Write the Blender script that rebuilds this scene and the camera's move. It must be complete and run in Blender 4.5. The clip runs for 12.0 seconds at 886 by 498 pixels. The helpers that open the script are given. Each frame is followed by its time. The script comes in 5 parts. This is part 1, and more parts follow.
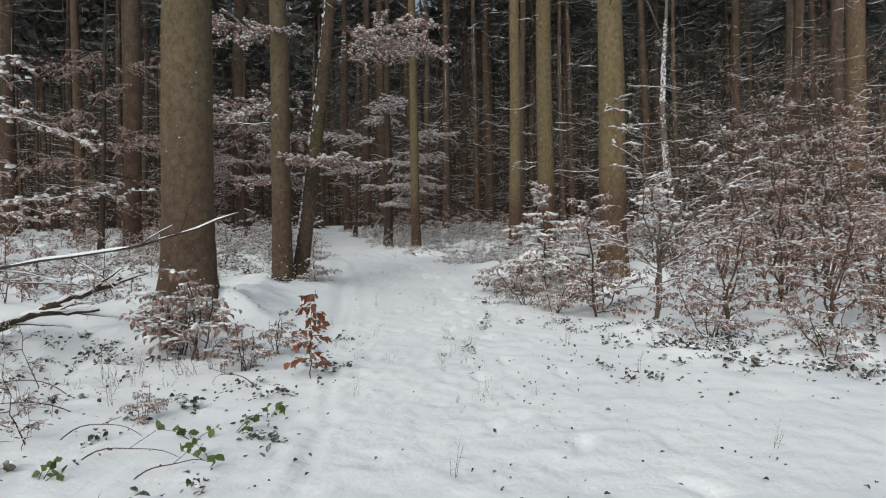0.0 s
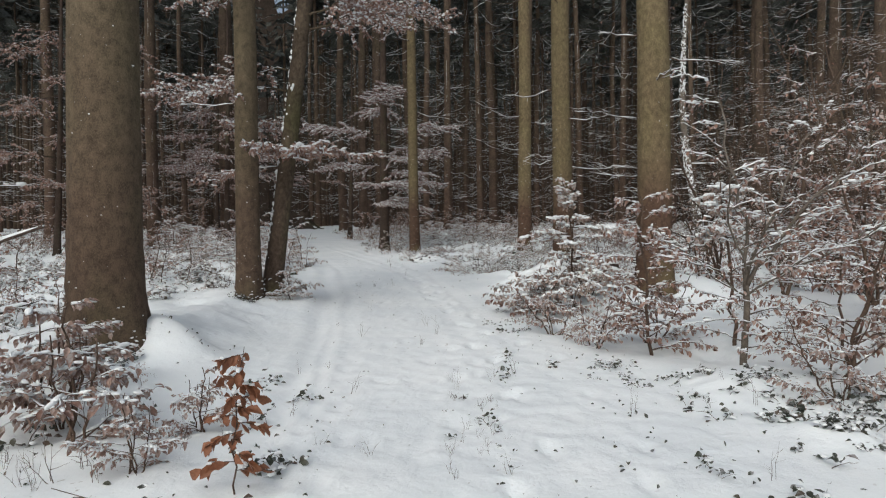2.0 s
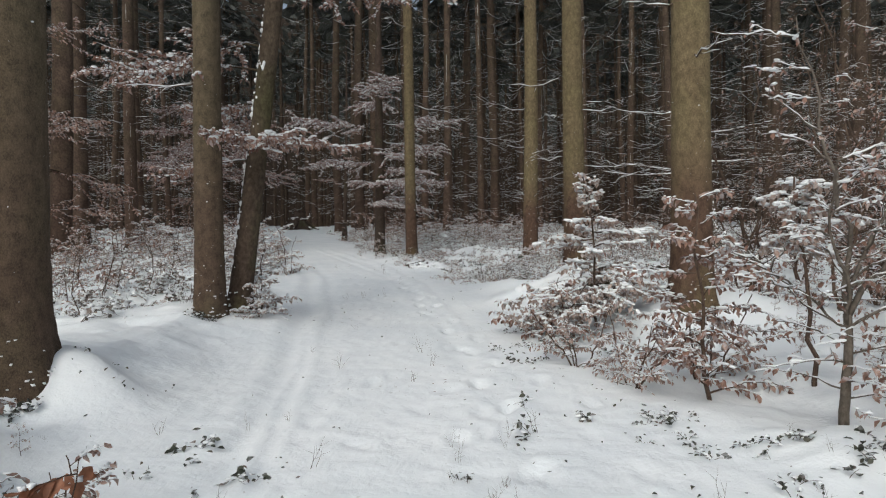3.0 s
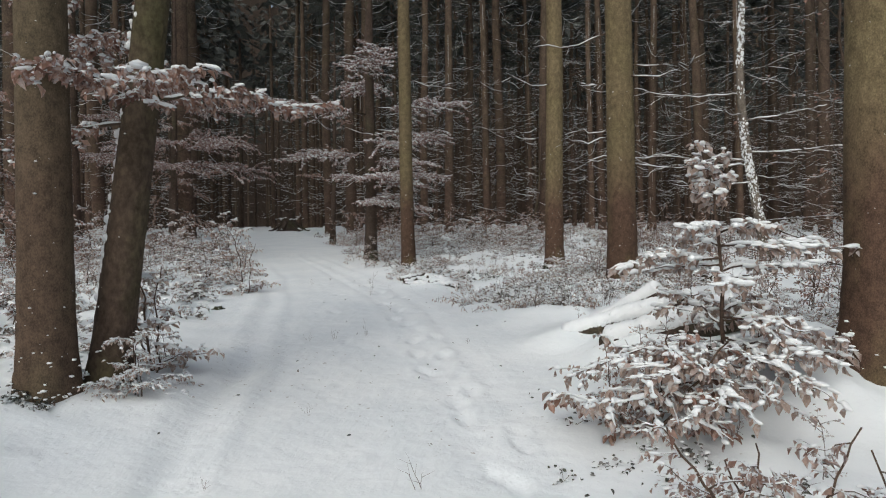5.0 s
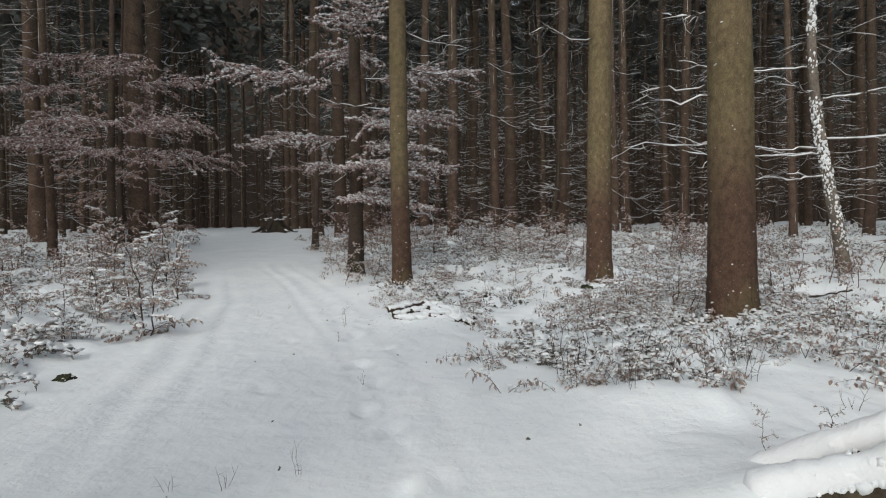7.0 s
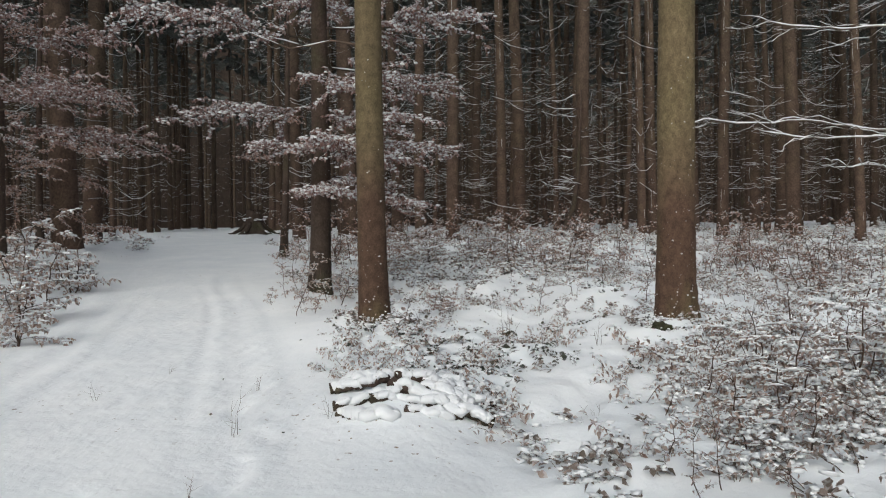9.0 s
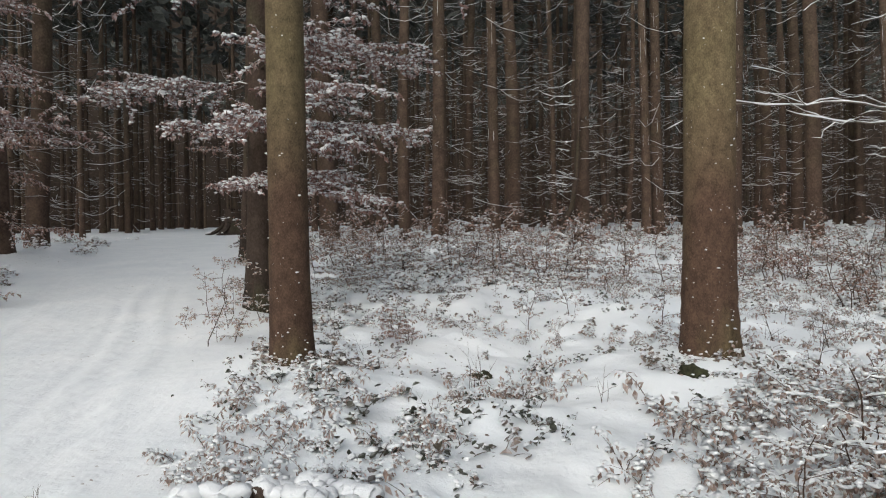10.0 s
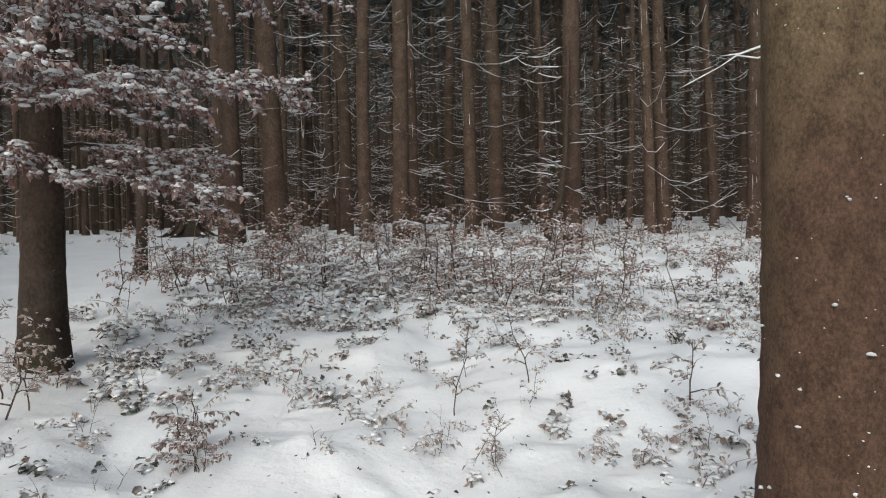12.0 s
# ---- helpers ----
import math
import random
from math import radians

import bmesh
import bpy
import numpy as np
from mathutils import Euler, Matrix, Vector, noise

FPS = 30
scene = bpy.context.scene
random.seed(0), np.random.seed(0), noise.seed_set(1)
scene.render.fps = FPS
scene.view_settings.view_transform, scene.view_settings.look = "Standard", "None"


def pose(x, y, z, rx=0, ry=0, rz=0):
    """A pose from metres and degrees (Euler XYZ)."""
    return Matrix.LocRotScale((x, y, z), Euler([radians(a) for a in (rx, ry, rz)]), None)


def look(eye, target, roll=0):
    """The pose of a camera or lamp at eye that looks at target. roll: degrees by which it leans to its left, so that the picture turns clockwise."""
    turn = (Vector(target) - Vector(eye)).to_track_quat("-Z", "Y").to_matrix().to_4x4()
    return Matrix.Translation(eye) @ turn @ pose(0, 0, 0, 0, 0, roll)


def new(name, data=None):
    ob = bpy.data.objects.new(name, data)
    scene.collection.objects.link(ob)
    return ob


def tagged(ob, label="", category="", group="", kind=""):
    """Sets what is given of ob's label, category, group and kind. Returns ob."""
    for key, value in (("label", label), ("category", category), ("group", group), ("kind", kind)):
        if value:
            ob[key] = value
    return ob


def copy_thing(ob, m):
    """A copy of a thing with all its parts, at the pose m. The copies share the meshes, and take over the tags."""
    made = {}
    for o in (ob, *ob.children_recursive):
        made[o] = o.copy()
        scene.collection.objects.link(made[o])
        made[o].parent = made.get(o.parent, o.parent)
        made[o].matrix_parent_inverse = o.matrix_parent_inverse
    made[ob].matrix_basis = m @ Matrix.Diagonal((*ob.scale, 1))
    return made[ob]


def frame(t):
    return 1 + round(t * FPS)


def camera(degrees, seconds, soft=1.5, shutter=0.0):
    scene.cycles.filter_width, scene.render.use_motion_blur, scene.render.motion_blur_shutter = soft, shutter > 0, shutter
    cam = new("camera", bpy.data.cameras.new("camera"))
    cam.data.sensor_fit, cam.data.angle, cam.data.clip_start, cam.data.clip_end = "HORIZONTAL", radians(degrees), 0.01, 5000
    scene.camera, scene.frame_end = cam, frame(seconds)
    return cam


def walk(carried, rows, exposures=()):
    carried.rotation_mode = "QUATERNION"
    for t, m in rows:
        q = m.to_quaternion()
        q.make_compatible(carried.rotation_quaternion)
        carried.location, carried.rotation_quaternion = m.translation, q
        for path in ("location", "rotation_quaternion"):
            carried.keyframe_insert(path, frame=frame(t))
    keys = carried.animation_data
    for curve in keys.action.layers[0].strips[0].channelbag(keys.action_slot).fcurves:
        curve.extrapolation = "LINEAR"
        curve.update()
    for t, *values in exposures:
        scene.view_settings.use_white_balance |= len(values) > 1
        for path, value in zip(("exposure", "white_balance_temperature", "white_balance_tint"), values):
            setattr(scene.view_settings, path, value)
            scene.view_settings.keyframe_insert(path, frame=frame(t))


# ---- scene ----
cam = camera(70.0, 12.0, soft=1.15)
SIDE, AHEAD, EYE = 12.0, 19.54, 1.30
ROWS = [
    (0.0, 0.0, 0.0, 0.0, -0.006, -0.356, 0.7),
    (0.5, -0.0018, 0.0202, 0.0006, -0.012, -0.35, 0.68),
    (1.0, -0.0036, 0.0448, 0.0037, -0.012, -0.362, 0.67),
    (1.5, -0.0047, 0.0736, 0.0087, -0.012, -0.405, 0.64),
    (2.0, -0.0044, 0.1063, 0.0127, -0.031, -0.43, 0.66),
    (2.5, -0.0032, 0.1418, 0.0164, -0.037, -0.424, 0.62),
    (3.0, -0.0024, 0.1792, 0.0203, -0.031, -0.43, 0.58),
    (5.0, -0.0109, 0.3452, 0.0338, -0.117, -0.461, 0.7),
    (5.5, -0.0138, 0.391, 0.0371, -0.129, -0.461, 0.74),
    (6.0, -0.0145, 0.4389, 0.041, -0.129, -0.43, 0.66),
    (6.5, -0.0159, 0.4864, 0.0447, -0.135, -0.442, 0.63),
    (7.0, -0.0184, 0.5337, 0.0487, -0.129, -0.467, 0.6),
    (9.0, -0.0121, 0.7201, 0.061, -0.104, -0.473, 0.63),
    (9.5, 0.0053, 0.7675, 0.0641, -0.098, -0.485, 0.62),
    (10.0, 0.0238, 0.8161, 0.0678, -0.104, -0.534, 0.69),
    (10.5, 0.0409, 0.8642, 0.0711, -0.098, -0.577, 0.85),
    (11.0, 0.0623, 0.9123, 0.0743, -0.08, -0.663, 1.01),
    (11.5, 0.0831, 0.9523, 0.0776, -0.068, -0.731, 1.13),
    (12.0, 0.0984, 0.9706, 0.0791, -0.055, -0.798, 1.24),
]
walk(cam, [(t, pose(SIDE * x, AHEAD * y, EYE + SIDE * z, 90 + pitch, roll, yaw))
           for t, x, y, z, yaw, pitch, roll in ROWS],
     ((0.0, -0.36, 6230, 5), (2.5, -0.30, 6230, 5), (5.5, -0.25, 6230, 5), (7.0, -0.22, 6230, 5), (9.5, -0.05, 6280, 6), (12.0, 0.10, 6300, 6.5)))

# ---- light: overcast winter daylight ----
world = bpy.data.worlds.new("overcast_sky")
scene.world = world
world.use_nodes = True
wn, wl = world.node_tree.nodes, world.node_tree.links
wn.clear()
sky = wn.new("ShaderNodeTexSky")
sky.sky_type, sky.sun_disc = "NISHITA", False
sky.sun_elevation, sky.sun_rotation = radians(38), radians(200)
sky.air_density, sky.dust_density, sky.ozone_density = 1.0, 6.0, 1.0
grey = wn.new("ShaderNodeHueSaturation")
grey.inputs["Saturation"].default_value = 0.62
back = wn.new("ShaderNodeBackground")
back.inputs["Strength"].default_value = 0.15
wout = wn.new("ShaderNodeOutputWorld")
wl.new(sky.outputs[0], grey.inputs["Color"])
wl.new(grey.outputs[0], back.inputs[0])
wl.new(back.outputs[0], wout.inputs[0])
sun = new("sun", bpy.data.lights.new("sun", "SUN"))
sun.data.energy, sun.data.angle, sun.data.color = 0.9, radians(85), (0.97, 0.985, 1.0)
sun.matrix_world = look((-3, -9, 12), (0, 0, 0))


# ---- materials ----
def material(name):
    m = bpy.data.materials.new(name)
    m.use_nodes = True
    nodes, links = m.node_tree.nodes, m.node_tree.links
    return m, nodes, links, nodes["Principled BSDF"]


def ramp(nodes, stops):
    r = nodes.new("ShaderNodeValToRGB")
    els = r.color_ramp.elements
    while len(els) < len(stops):
        els.new(0.5)
    for e, (p, c) in zip(els, stops):
        e.position, e.color = p, (*c, 1)
    return r


def tex(nodes, links, coords, scale, detail=4, stretch=(1, 1, 1), rough=0.55):
    mp = nodes.new("ShaderNodeMapping")
    mp.inputs["Scale"].default_value = stretch
    n = nodes.new("ShaderNodeTexNoise")
    n.inputs["Scale"].default_value, n.inputs["Detail"].default_value, n.inputs["Roughness"].default_value = scale, detail, rough
    links.new(coords, mp.inputs[0])
    links.new(mp.outputs[0], n.inputs["Vector"])
    return n.outputs["Fac"]


def mixed(nodes, links, fac, a, b, kind="MIX"):
    m = nodes.new("ShaderNodeMix")
    m.data_type, m.blend_type = "RGBA", kind
    for sock, v in ((m.inputs[0], fac), (m.inputs[6], a), (m.inputs[7], b)):
        if isinstance(v, (int, float)):
            sock.default_value = v
        elif isinstance(v, tuple):
            sock.default_value = (*v, 1)
        else:
            links.new(v, sock)
    return m.outputs[2]


def bumped(nodes, links, bsdf, height, strength, distance):
    b = nodes.new("ShaderNodeBump")
    b.inputs["Strength"].default_value, b.inputs["Distance"].default_value = strength, distance
    links.new(height, b.inputs["Height"])
    links.new(b.outputs[0], bsdf.inputs["Normal"])


def snow_material(name, a, b, bump, litter=False):
    m, n, l, bsdf = material(name)
    co = n.new("ShaderNodeTexCoord").outputs["Object"]
    big = tex(n, l, co, 1.3, 3)
    fine = tex(n, l, co, 38, 5, rough=0.7)
    r = ramp(n, ((0.35, a), (0.7, b)))
    l.new(big, r.inputs[0])
    col = r.outputs[0]
    if litter:
        # needles, bark crumbs and old leaf bits lying on the snow
        bits = ramp(n, ((0.70, (0, 0, 0)), (0.74, (1, 1, 1))))
        l.new(tex(n, l, co, 24, 2, rough=0.4), bits.inputs[0])
        zone = ramp(n, ((0.52, (0, 0, 0)), (0.68, (1, 1, 1))))
        l.new(tex(n, l, co, 0.55, 3), zone.inputs[0])
        f = mixed(n, l, 1.0, bits.outputs[0], zone.outputs[0], "MULTIPLY")
        col = mixed(n, l, f, col, (0.22, 0.17, 0.13))
    l.new(col, bsdf.inputs["Base Color"])
    bsdf.inputs["Roughness"].default_value = 0.62
    bsdf.inputs["Specular IOR Level"].default_value = 0.3
    mid = tex(n, l, co, 7, 4)
    h = n.new("ShaderNodeMath")
    h.operation = "MULTIPLY_ADD"
    h.inputs[1].default_value = 0.25
    l.new(fine, h.inputs[0])
    l.new(mid, h.inputs[2])
    bumped(n, l, bsdf, h.outputs[0], bump, 0.03)
    return m


def bark_material(name, low, high, algae, z0, z1, plates=14.0, depth=0.6, green=0.6):
    """Bark: a lower and an upper colour, blotches of green algae higher up, fine vertical scales."""
    m, n, l, bsdf = material(name)
    co = n.new("ShaderNodeTexCoord").outputs["Object"]
    rnd = n.new("ShaderNodeObjectInfo").outputs["Random"]
    sep = n.new("ShaderNodeSeparateXYZ")
    l.new(co, sep.inputs[0])
    blot = tex(n, l, co, 2.2, 4, (1, 1, 0.5))
    up = n.new("ShaderNodeMapRange")
    up.inputs[1].default_value, up.inputs[2].default_value = z0, z1
    l.new(sep.outputs[2], up.inputs[0])
    add = n.new("ShaderNodeMath")
    add.operation = "MULTIPLY_ADD"
    add.inputs[1].default_value, add.use_clamp = 1.5, True
    sub = n.new("ShaderNodeMath")
    sub.operation = "SUBTRACT"
    sub.inputs[1].default_value = 0.5
    l.new(blot, sub.inputs[0])
    l.new(sub.outputs[0], add.inputs[0])
    l.new(up.outputs[0], add.inputs[2])
    col = mixed(n, l, add.outputs[0], low, high)
    al = ramp(n, ((0.5, (0, 0, 0)), (0.68, (green, green, green))))
    l.new(tex(n, l, co, 1.6, 5, (1, 1, 0.6)), al.inputs[0])
    col = mixed(n, l, al.outputs[0], col, algae)
    coarse = tex(n, l, co, plates * 0.3, 5, (1, 1, 0.7), 0.65)
    fine = tex(n, l, co, plates * 2.2, 5, (1, 1, 0.65), 0.7)
    both = n.new("ShaderNodeMath")
    both.operation = "MULTIPLY_ADD"
    both.inputs[1].default_value = 0.55
    part_of = n.new("ShaderNodeMath")
    part_of.operation = "MULTIPLY"
    part_of.inputs[1].default_value = 0.45
    l.new(coarse, part_of.inputs[0])
    l.new(fine, both.inputs[0])
    l.new(part_of.outputs[0], both.inputs[2])
    scales = both.outputs[0]
    dark = ramp(n, ((0.38, (0.45, 0.43, 0.42)), (0.62, (1.24, 1.2, 1.17))))
    l.new(scales, dark.inputs[0])
    col = mixed(n, l, 1.0, col, dark.outputs[0], "MULTIPLY")
    # small plates parted by darker cracks
    mp = n.new("ShaderNodeMapping")
    mp.inputs["Scale"].default_value = (1, 1, 0.6)
    l.new(co, mp.inputs[0])
    cells = n.new("ShaderNodeTexVoronoi")
    cells.feature = "DISTANCE_TO_EDGE"
    cells.inputs["Scale"].default_value = plates * 1.2
    bent = n.new("ShaderNodeVectorMath")
    bent.operation = "MULTIPLY_ADD"
    bent.inputs[1].default_value = (0.05, 0.05, 0.05)
    shake = n.new("ShaderNodeTexNoise")
    shake.inputs["Scale"].default_value, shake.inputs["Detail"].default_value = plates * 0.6, 3
    l.new(co, shake.inputs["Vector"])
    l.new(shake.outputs["Color"], bent.inputs[0])
    l.new(mp.outputs[0], bent.inputs[2])
    l.new(bent.outputs[0], cells.inputs["Vector"])
    crack = ramp(n, ((0.0, (0.90, 0.89, 0.88)), (0.25, (1.07, 1.07, 1.07))))
    l.new(cells.outputs["Distance"], crack.inputs[0])
    col = mixed(n, l, 1.0, col, crack.outputs[0], "MULTIPLY")
    var = n.new("ShaderNodeMapRange")
    var.inputs[3].default_value, var.inputs[4].default_value = 0.84, 1.12
    l.new(rnd, var.inputs[0])
    hsv = n.new("ShaderNodeHueSaturation")
    l.new(var.outputs[0], hsv.inputs["Value"])
    l.new(col, hsv.inputs["Color"])
    l.new(hsv.outputs[0], bsdf.inputs["Base Color"])
    bsdf.inputs["Roughness"].default_value = 0.9
    bsdf.inputs["Specular IOR Level"].default_value = 0.15
    bumped(n, l, bsdf, scales, depth, 0.02)
    return m


def leaf_material(name, stops, rough=0.6, glow=0.25, frost=0.0):
    """Leaves: a colour of its own for each leaf, fine mottling, a little light through the blade."""
    m, n, l, bsdf = material(name)
    geo = n.new("ShaderNodeNewGeometry")
    r = ramp(n, stops)
    l.new(geo.outputs["Random Per Island"], r.inputs[0])
    co = n.new("ShaderNodeTexCoord").outputs["Object"]
    mot = ramp(n, ((0.3, (0.7, 0.7, 0.7)), (0.7, (1.1, 1.1, 1.1))))
    l.new(tex(n, l, co, 60, 3), mot.inputs[0])
    col = mixed(n, l, 1.0, r.outputs[0], mot.outputs[0], "MULTIPLY")
    if frost:
        # rime and snow dust clinging in patches
        fr = ramp(n, ((0.5, (0, 0, 0)), (0.62, (frost, frost, frost))))
        l.new(tex(n, l, co, 22, 3), fr.inputs[0])
        col = mixed(n, l, fr.outputs[0], col, (0.72, 0.73, 0.75))
    l.new(col, bsdf.inputs["Base Color"])
    bsdf.inputs["Roughness"].default_value = rough
    tr = n.new("ShaderNodeBsdfTranslucent")
    l.new(col, tr.inputs[0])
    mx = n.new("ShaderNodeMixShader")
    mx.inputs[0].default_value = glow
    l.new(bsdf.outputs[0], mx.inputs[1])
    l.new(tr.outputs[0], mx.inputs[2])
    l.new(mx.outputs[0], n["Material Output"].inputs[0])
    return m


SNOW_GROUND = snow_material("snow_ground", (0.72, 0.75, 0.77), (0.80, 0.82, 0.83), 0.55, litter=True)
SNOW_CAP = snow_material("snow_on_things", (0.70, 0.72, 0.74), (0.79, 0.80, 0.81), 0.7)
SPRUCE = bark_material("spruce_bark", (0.110, 0.068, 0.048), (0.142, 0.104, 0.072), (0.125, 0.115, 0.06), 0.4, 3.0, 48, green=0.35)
SPRUCE_GREY = bark_material("greyish_spruce_bark", (0.114, 0.082, 0.060), (0.138, 0.112, 0.076), (0.124, 0.116, 0.064), 0.4, 3.0, 48, green=0.3)
SPRUCE_OLIVE = bark_material("algae_tinted_spruce_bark", (0.102, 0.066, 0.048), (0.166, 0.134, 0.080), (0.150, 0.138, 0.066), 0.9, 2.2, 48, green=0.4)
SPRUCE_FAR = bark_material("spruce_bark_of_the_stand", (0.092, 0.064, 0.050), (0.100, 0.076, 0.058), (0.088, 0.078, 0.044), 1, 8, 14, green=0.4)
# for the backdrop belt: shade between far stems put into a near-black colour
BACKDROP = bark_material("shaded_depth_backdrop", (0.036, 0.026, 0.021), (0.042, 0.032, 0.026), (0.03, 0.029, 0.022), 0, 20, 1.5, green=0.4)
BEECH = bark_material("beech_bark", (0.085, 0.062, 0.048), (0.095, 0.075, 0.055), (0.085, 0.09, 0.035), 0.2, 2.5, 12, 0.35)
BEECH_GREY = bark_material("grey_beech_bark", (0.15, 0.132, 0.112), (0.17, 0.15, 0.13), (0.12, 0.12, 0.075), 0.2, 2.5, 16, 0.3, green=0.3)
TWIG = bark_material("twig_bark", (0.105, 0.074, 0.058), (0.115, 0.086, 0.068), (0.075, 0.068, 0.042), 0, 3, 40, 0.3)
DEADWOOD = bark_material("dead_wood", (0.06, 0.048, 0.04), (0.075, 0.055, 0.045), (0.055, 0.065, 0.03), 0, 1.5, 20, 0.6)
LEAF_BROWN = leaf_material("withered_beech_leaf", ((0.0, (0.16, 0.082, 0.060)), (0.35, (0.27, 0.145, 0.105)), (0.7, (0.36, 0.215, 0.165)), (1.0, (0.46, 0.32, 0.26))), 0.6, 0.38, 0.4)
LEAF_ORANGE = leaf_material("rusty_beech_leaf", ((0.0, (0.17, 0.062, 0.032)), (0.5, (0.25, 0.10, 0.05)), (1.0, (0.32, 0.15, 0.085))))
LEAF_DULL = leaf_material("frosted_bramble_leaf", ((0.0, (0.075, 0.065, 0.050)), (0.25, (0.16, 0.13, 0.105)), (0.6, (0.28, 0.22, 0.185)), (1.0, (0.44, 0.355, 0.31))), 0.6, 0.4, 0.5)
LEAF_PINK = leaf_material("pinkish_beech_leaf", ((0.0, (0.22, 0.125, 0.098)), (0.4, (0.36, 0.235, 0.19)), (1.0, (0.53, 0.41, 0.355))), 0.6, 0.5, 0.4)
LEAF_RUSSET = leaf_material("russet_beech_leaf", ((0.0, (0.15, 0.072, 0.058)), (0.4, (0.23, 0.125, 0.105)), (0.75, (0.31, 0.19, 0.165)), (1.0, (0.42, 0.31, 0.28))), 0.6, 0.35, 0.45)
LEAF_PALE = leaf_material("bleached_beech_leaf", ((0.0, (0.27, 0.18, 0.145)), (0.4, (0.41, 0.305, 0.255)), (1.0, (0.56, 0.455, 0.40))), 0.6, 0.5, 0.45)
LEAF_DARK = leaf_material("dark_bramble_leaf", ((0.0, (0.022, 0.024, 0.016)), (0.5, (0.04, 0.045, 0.027)), (0.85, (0.065, 0.06, 0.04)), (1.0, (0.12, 0.075, 0.055))), 0.5, 0.15, 0.25)
LEAF_GREEN = leaf_material("green_bramble_leaf", ((0.0, (0.055, 0.085, 0.02)), (0.6, (0.09, 0.13, 0.03)), (1.0, (0.13, 0.17, 0.045))))
NEEDLE = leaf_material("spruce_needles", ((0.0, (0.022, 0.026, 0.019)), (0.7, (0.036, 0.04, 0.03)), (1.0, (0.05, 0.054, 0.043))), 0.7, 0.15, 0.12)
MOSS = bark_material("mossy_stone", (0.04, 0.042, 0.025), (0.045, 0.05, 0.028), (0.05, 0.062, 0.026), 0, 0.3, 30, 0.8)


# ---- mesh tools ----
class Build:
    """Gathers vertices and faces, and makes one mesh of them."""

    def __init__(self):
        self.v, self.q, self.t, self.n = [], [], [], 0

    def add(self, v, quads=None, tris=None):
        v = np.asarray(v, float).reshape(-1, 3)
        if quads is not None and len(quads):
            self.q.append(np.asarray(quads, int) + self.n)
        if tris is not None and len(tris):
            self.t.append(np.asarray(tris, int) + self.n)
        self.v.append(v)
        self.n += len(v)

    def arrays(self):
        v = np.concatenate(self.v) if self.v else np.zeros((0, 3))
        q = np.concatenate(self.q) if self.q else np.zeros((0, 4), int)
        t = np.concatenate(self.t) if self.t else np.zeros((0, 3), int)
        return v, q, t

    def put(self, arrays, m):
        """Lays a template's arrays, moved by the 4x4 array m, into this mesh."""
        v, q, t = arrays
        self.add(v @ m[:3, :3].T + m[:3, 3], q, t)

    def mesh(self, name, smooth=True):
        v, q, t = self.arrays()
        me = bpy.data.meshes.new(name)
        me.vertices.add(len(v))
        me.vertices.foreach_set("co", v.astype(np.float32).ravel())
        me.loops.add(q.size + t.size)
        me.loops.foreach_set("vertex_index", np.concatenate([q.ravel(), t.ravel()]).astype(np.int32))
        me.polygons.add(len(q) + len(t))
        starts = np.concatenate([np.arange(len(q)) * 4, q.size + np.arange(len(t)) * 3])
        me.polygons.foreach_set("loop_start", starts.astype(np.int32))
        me.polygons.foreach_set("use_smooth", np.full(len(q) + len(t), smooth))
        me.update(calc_edges=True)
        return me


def unit(a):
    a = np.asarray(a, float)
    return a / (np.linalg.norm(a, axis=-1, keepdims=True) + 1e-9)


def tube(b, path, radii, sides=5, squash=1.0, cap=True):
    """A round, tapering bar along the path."""
    p = np.asarray(path, float)
    r = np.broadcast_to(np.asarray(radii, float), (len(p),))
    d = unit(np.gradient(p, axis=0))
    ref = np.array((0, 0, 1.0)) if abs(d[:, 2]).mean() < 0.8 else np.array((1.0, 0, 0))
    s = unit(np.cross(d, ref))
    u = np.cross(s, d)
    a = np.arange(sides) * 2 * np.pi / sides
    ring = p[:, None] + r[:, None, None] * (np.cos(a)[None, :, None] * s[:, None] + squash * np.sin(a)[None, :, None] * u[:, None])
    n = len(p)
    i = np.arange(n - 1)[:, None] * sides
    k = np.arange(sides)[None]
    k2 = (k + 1) % sides
    quads = np.stack([i + k, i + k2, i + sides + k2, i + sides + k], -1).reshape(-1, 4)
    v = ring.reshape(-1, 3)
    tris = []
    if cap:
        v = np.vstack([v, p[0], p[-1]])
        c0, c1, o = n * sides, n * sides + 1, (n - 1) * sides
        for j in range(sides):
            tris += [(c0, (j + 1) % sides, j), (c1, o + j, o + (j + 1) % sides)]
    b.add(v, quads, tris)


def snow_on(b, path, thick, rng, sides=5, gaps=0.12):
    """Snow lying along the top of a bough: lumps that swell, thin out and break off where it is steep."""
    p = np.asarray(path, float)
    d = unit(np.gradient(p, axis=0))
    lie = np.clip(1.15 - abs(d[:, 2]) ** 1.5 * 1.3, 0.12, 1)
    w = np.asarray(thick) * lie * (0.55 + 0.9 * rng.random(len(p)))
    w[rng.random(len(p)) < gaps] *= 0.25
    w[0] *= 0.3
    w[-1] *= 0.4
    q = p + np.array((0, 0, 1.0)) * (w * 0.7)[:, None]
    tube(b, q, w, sides, 0.85, cap=sides > 4)


ICO = None


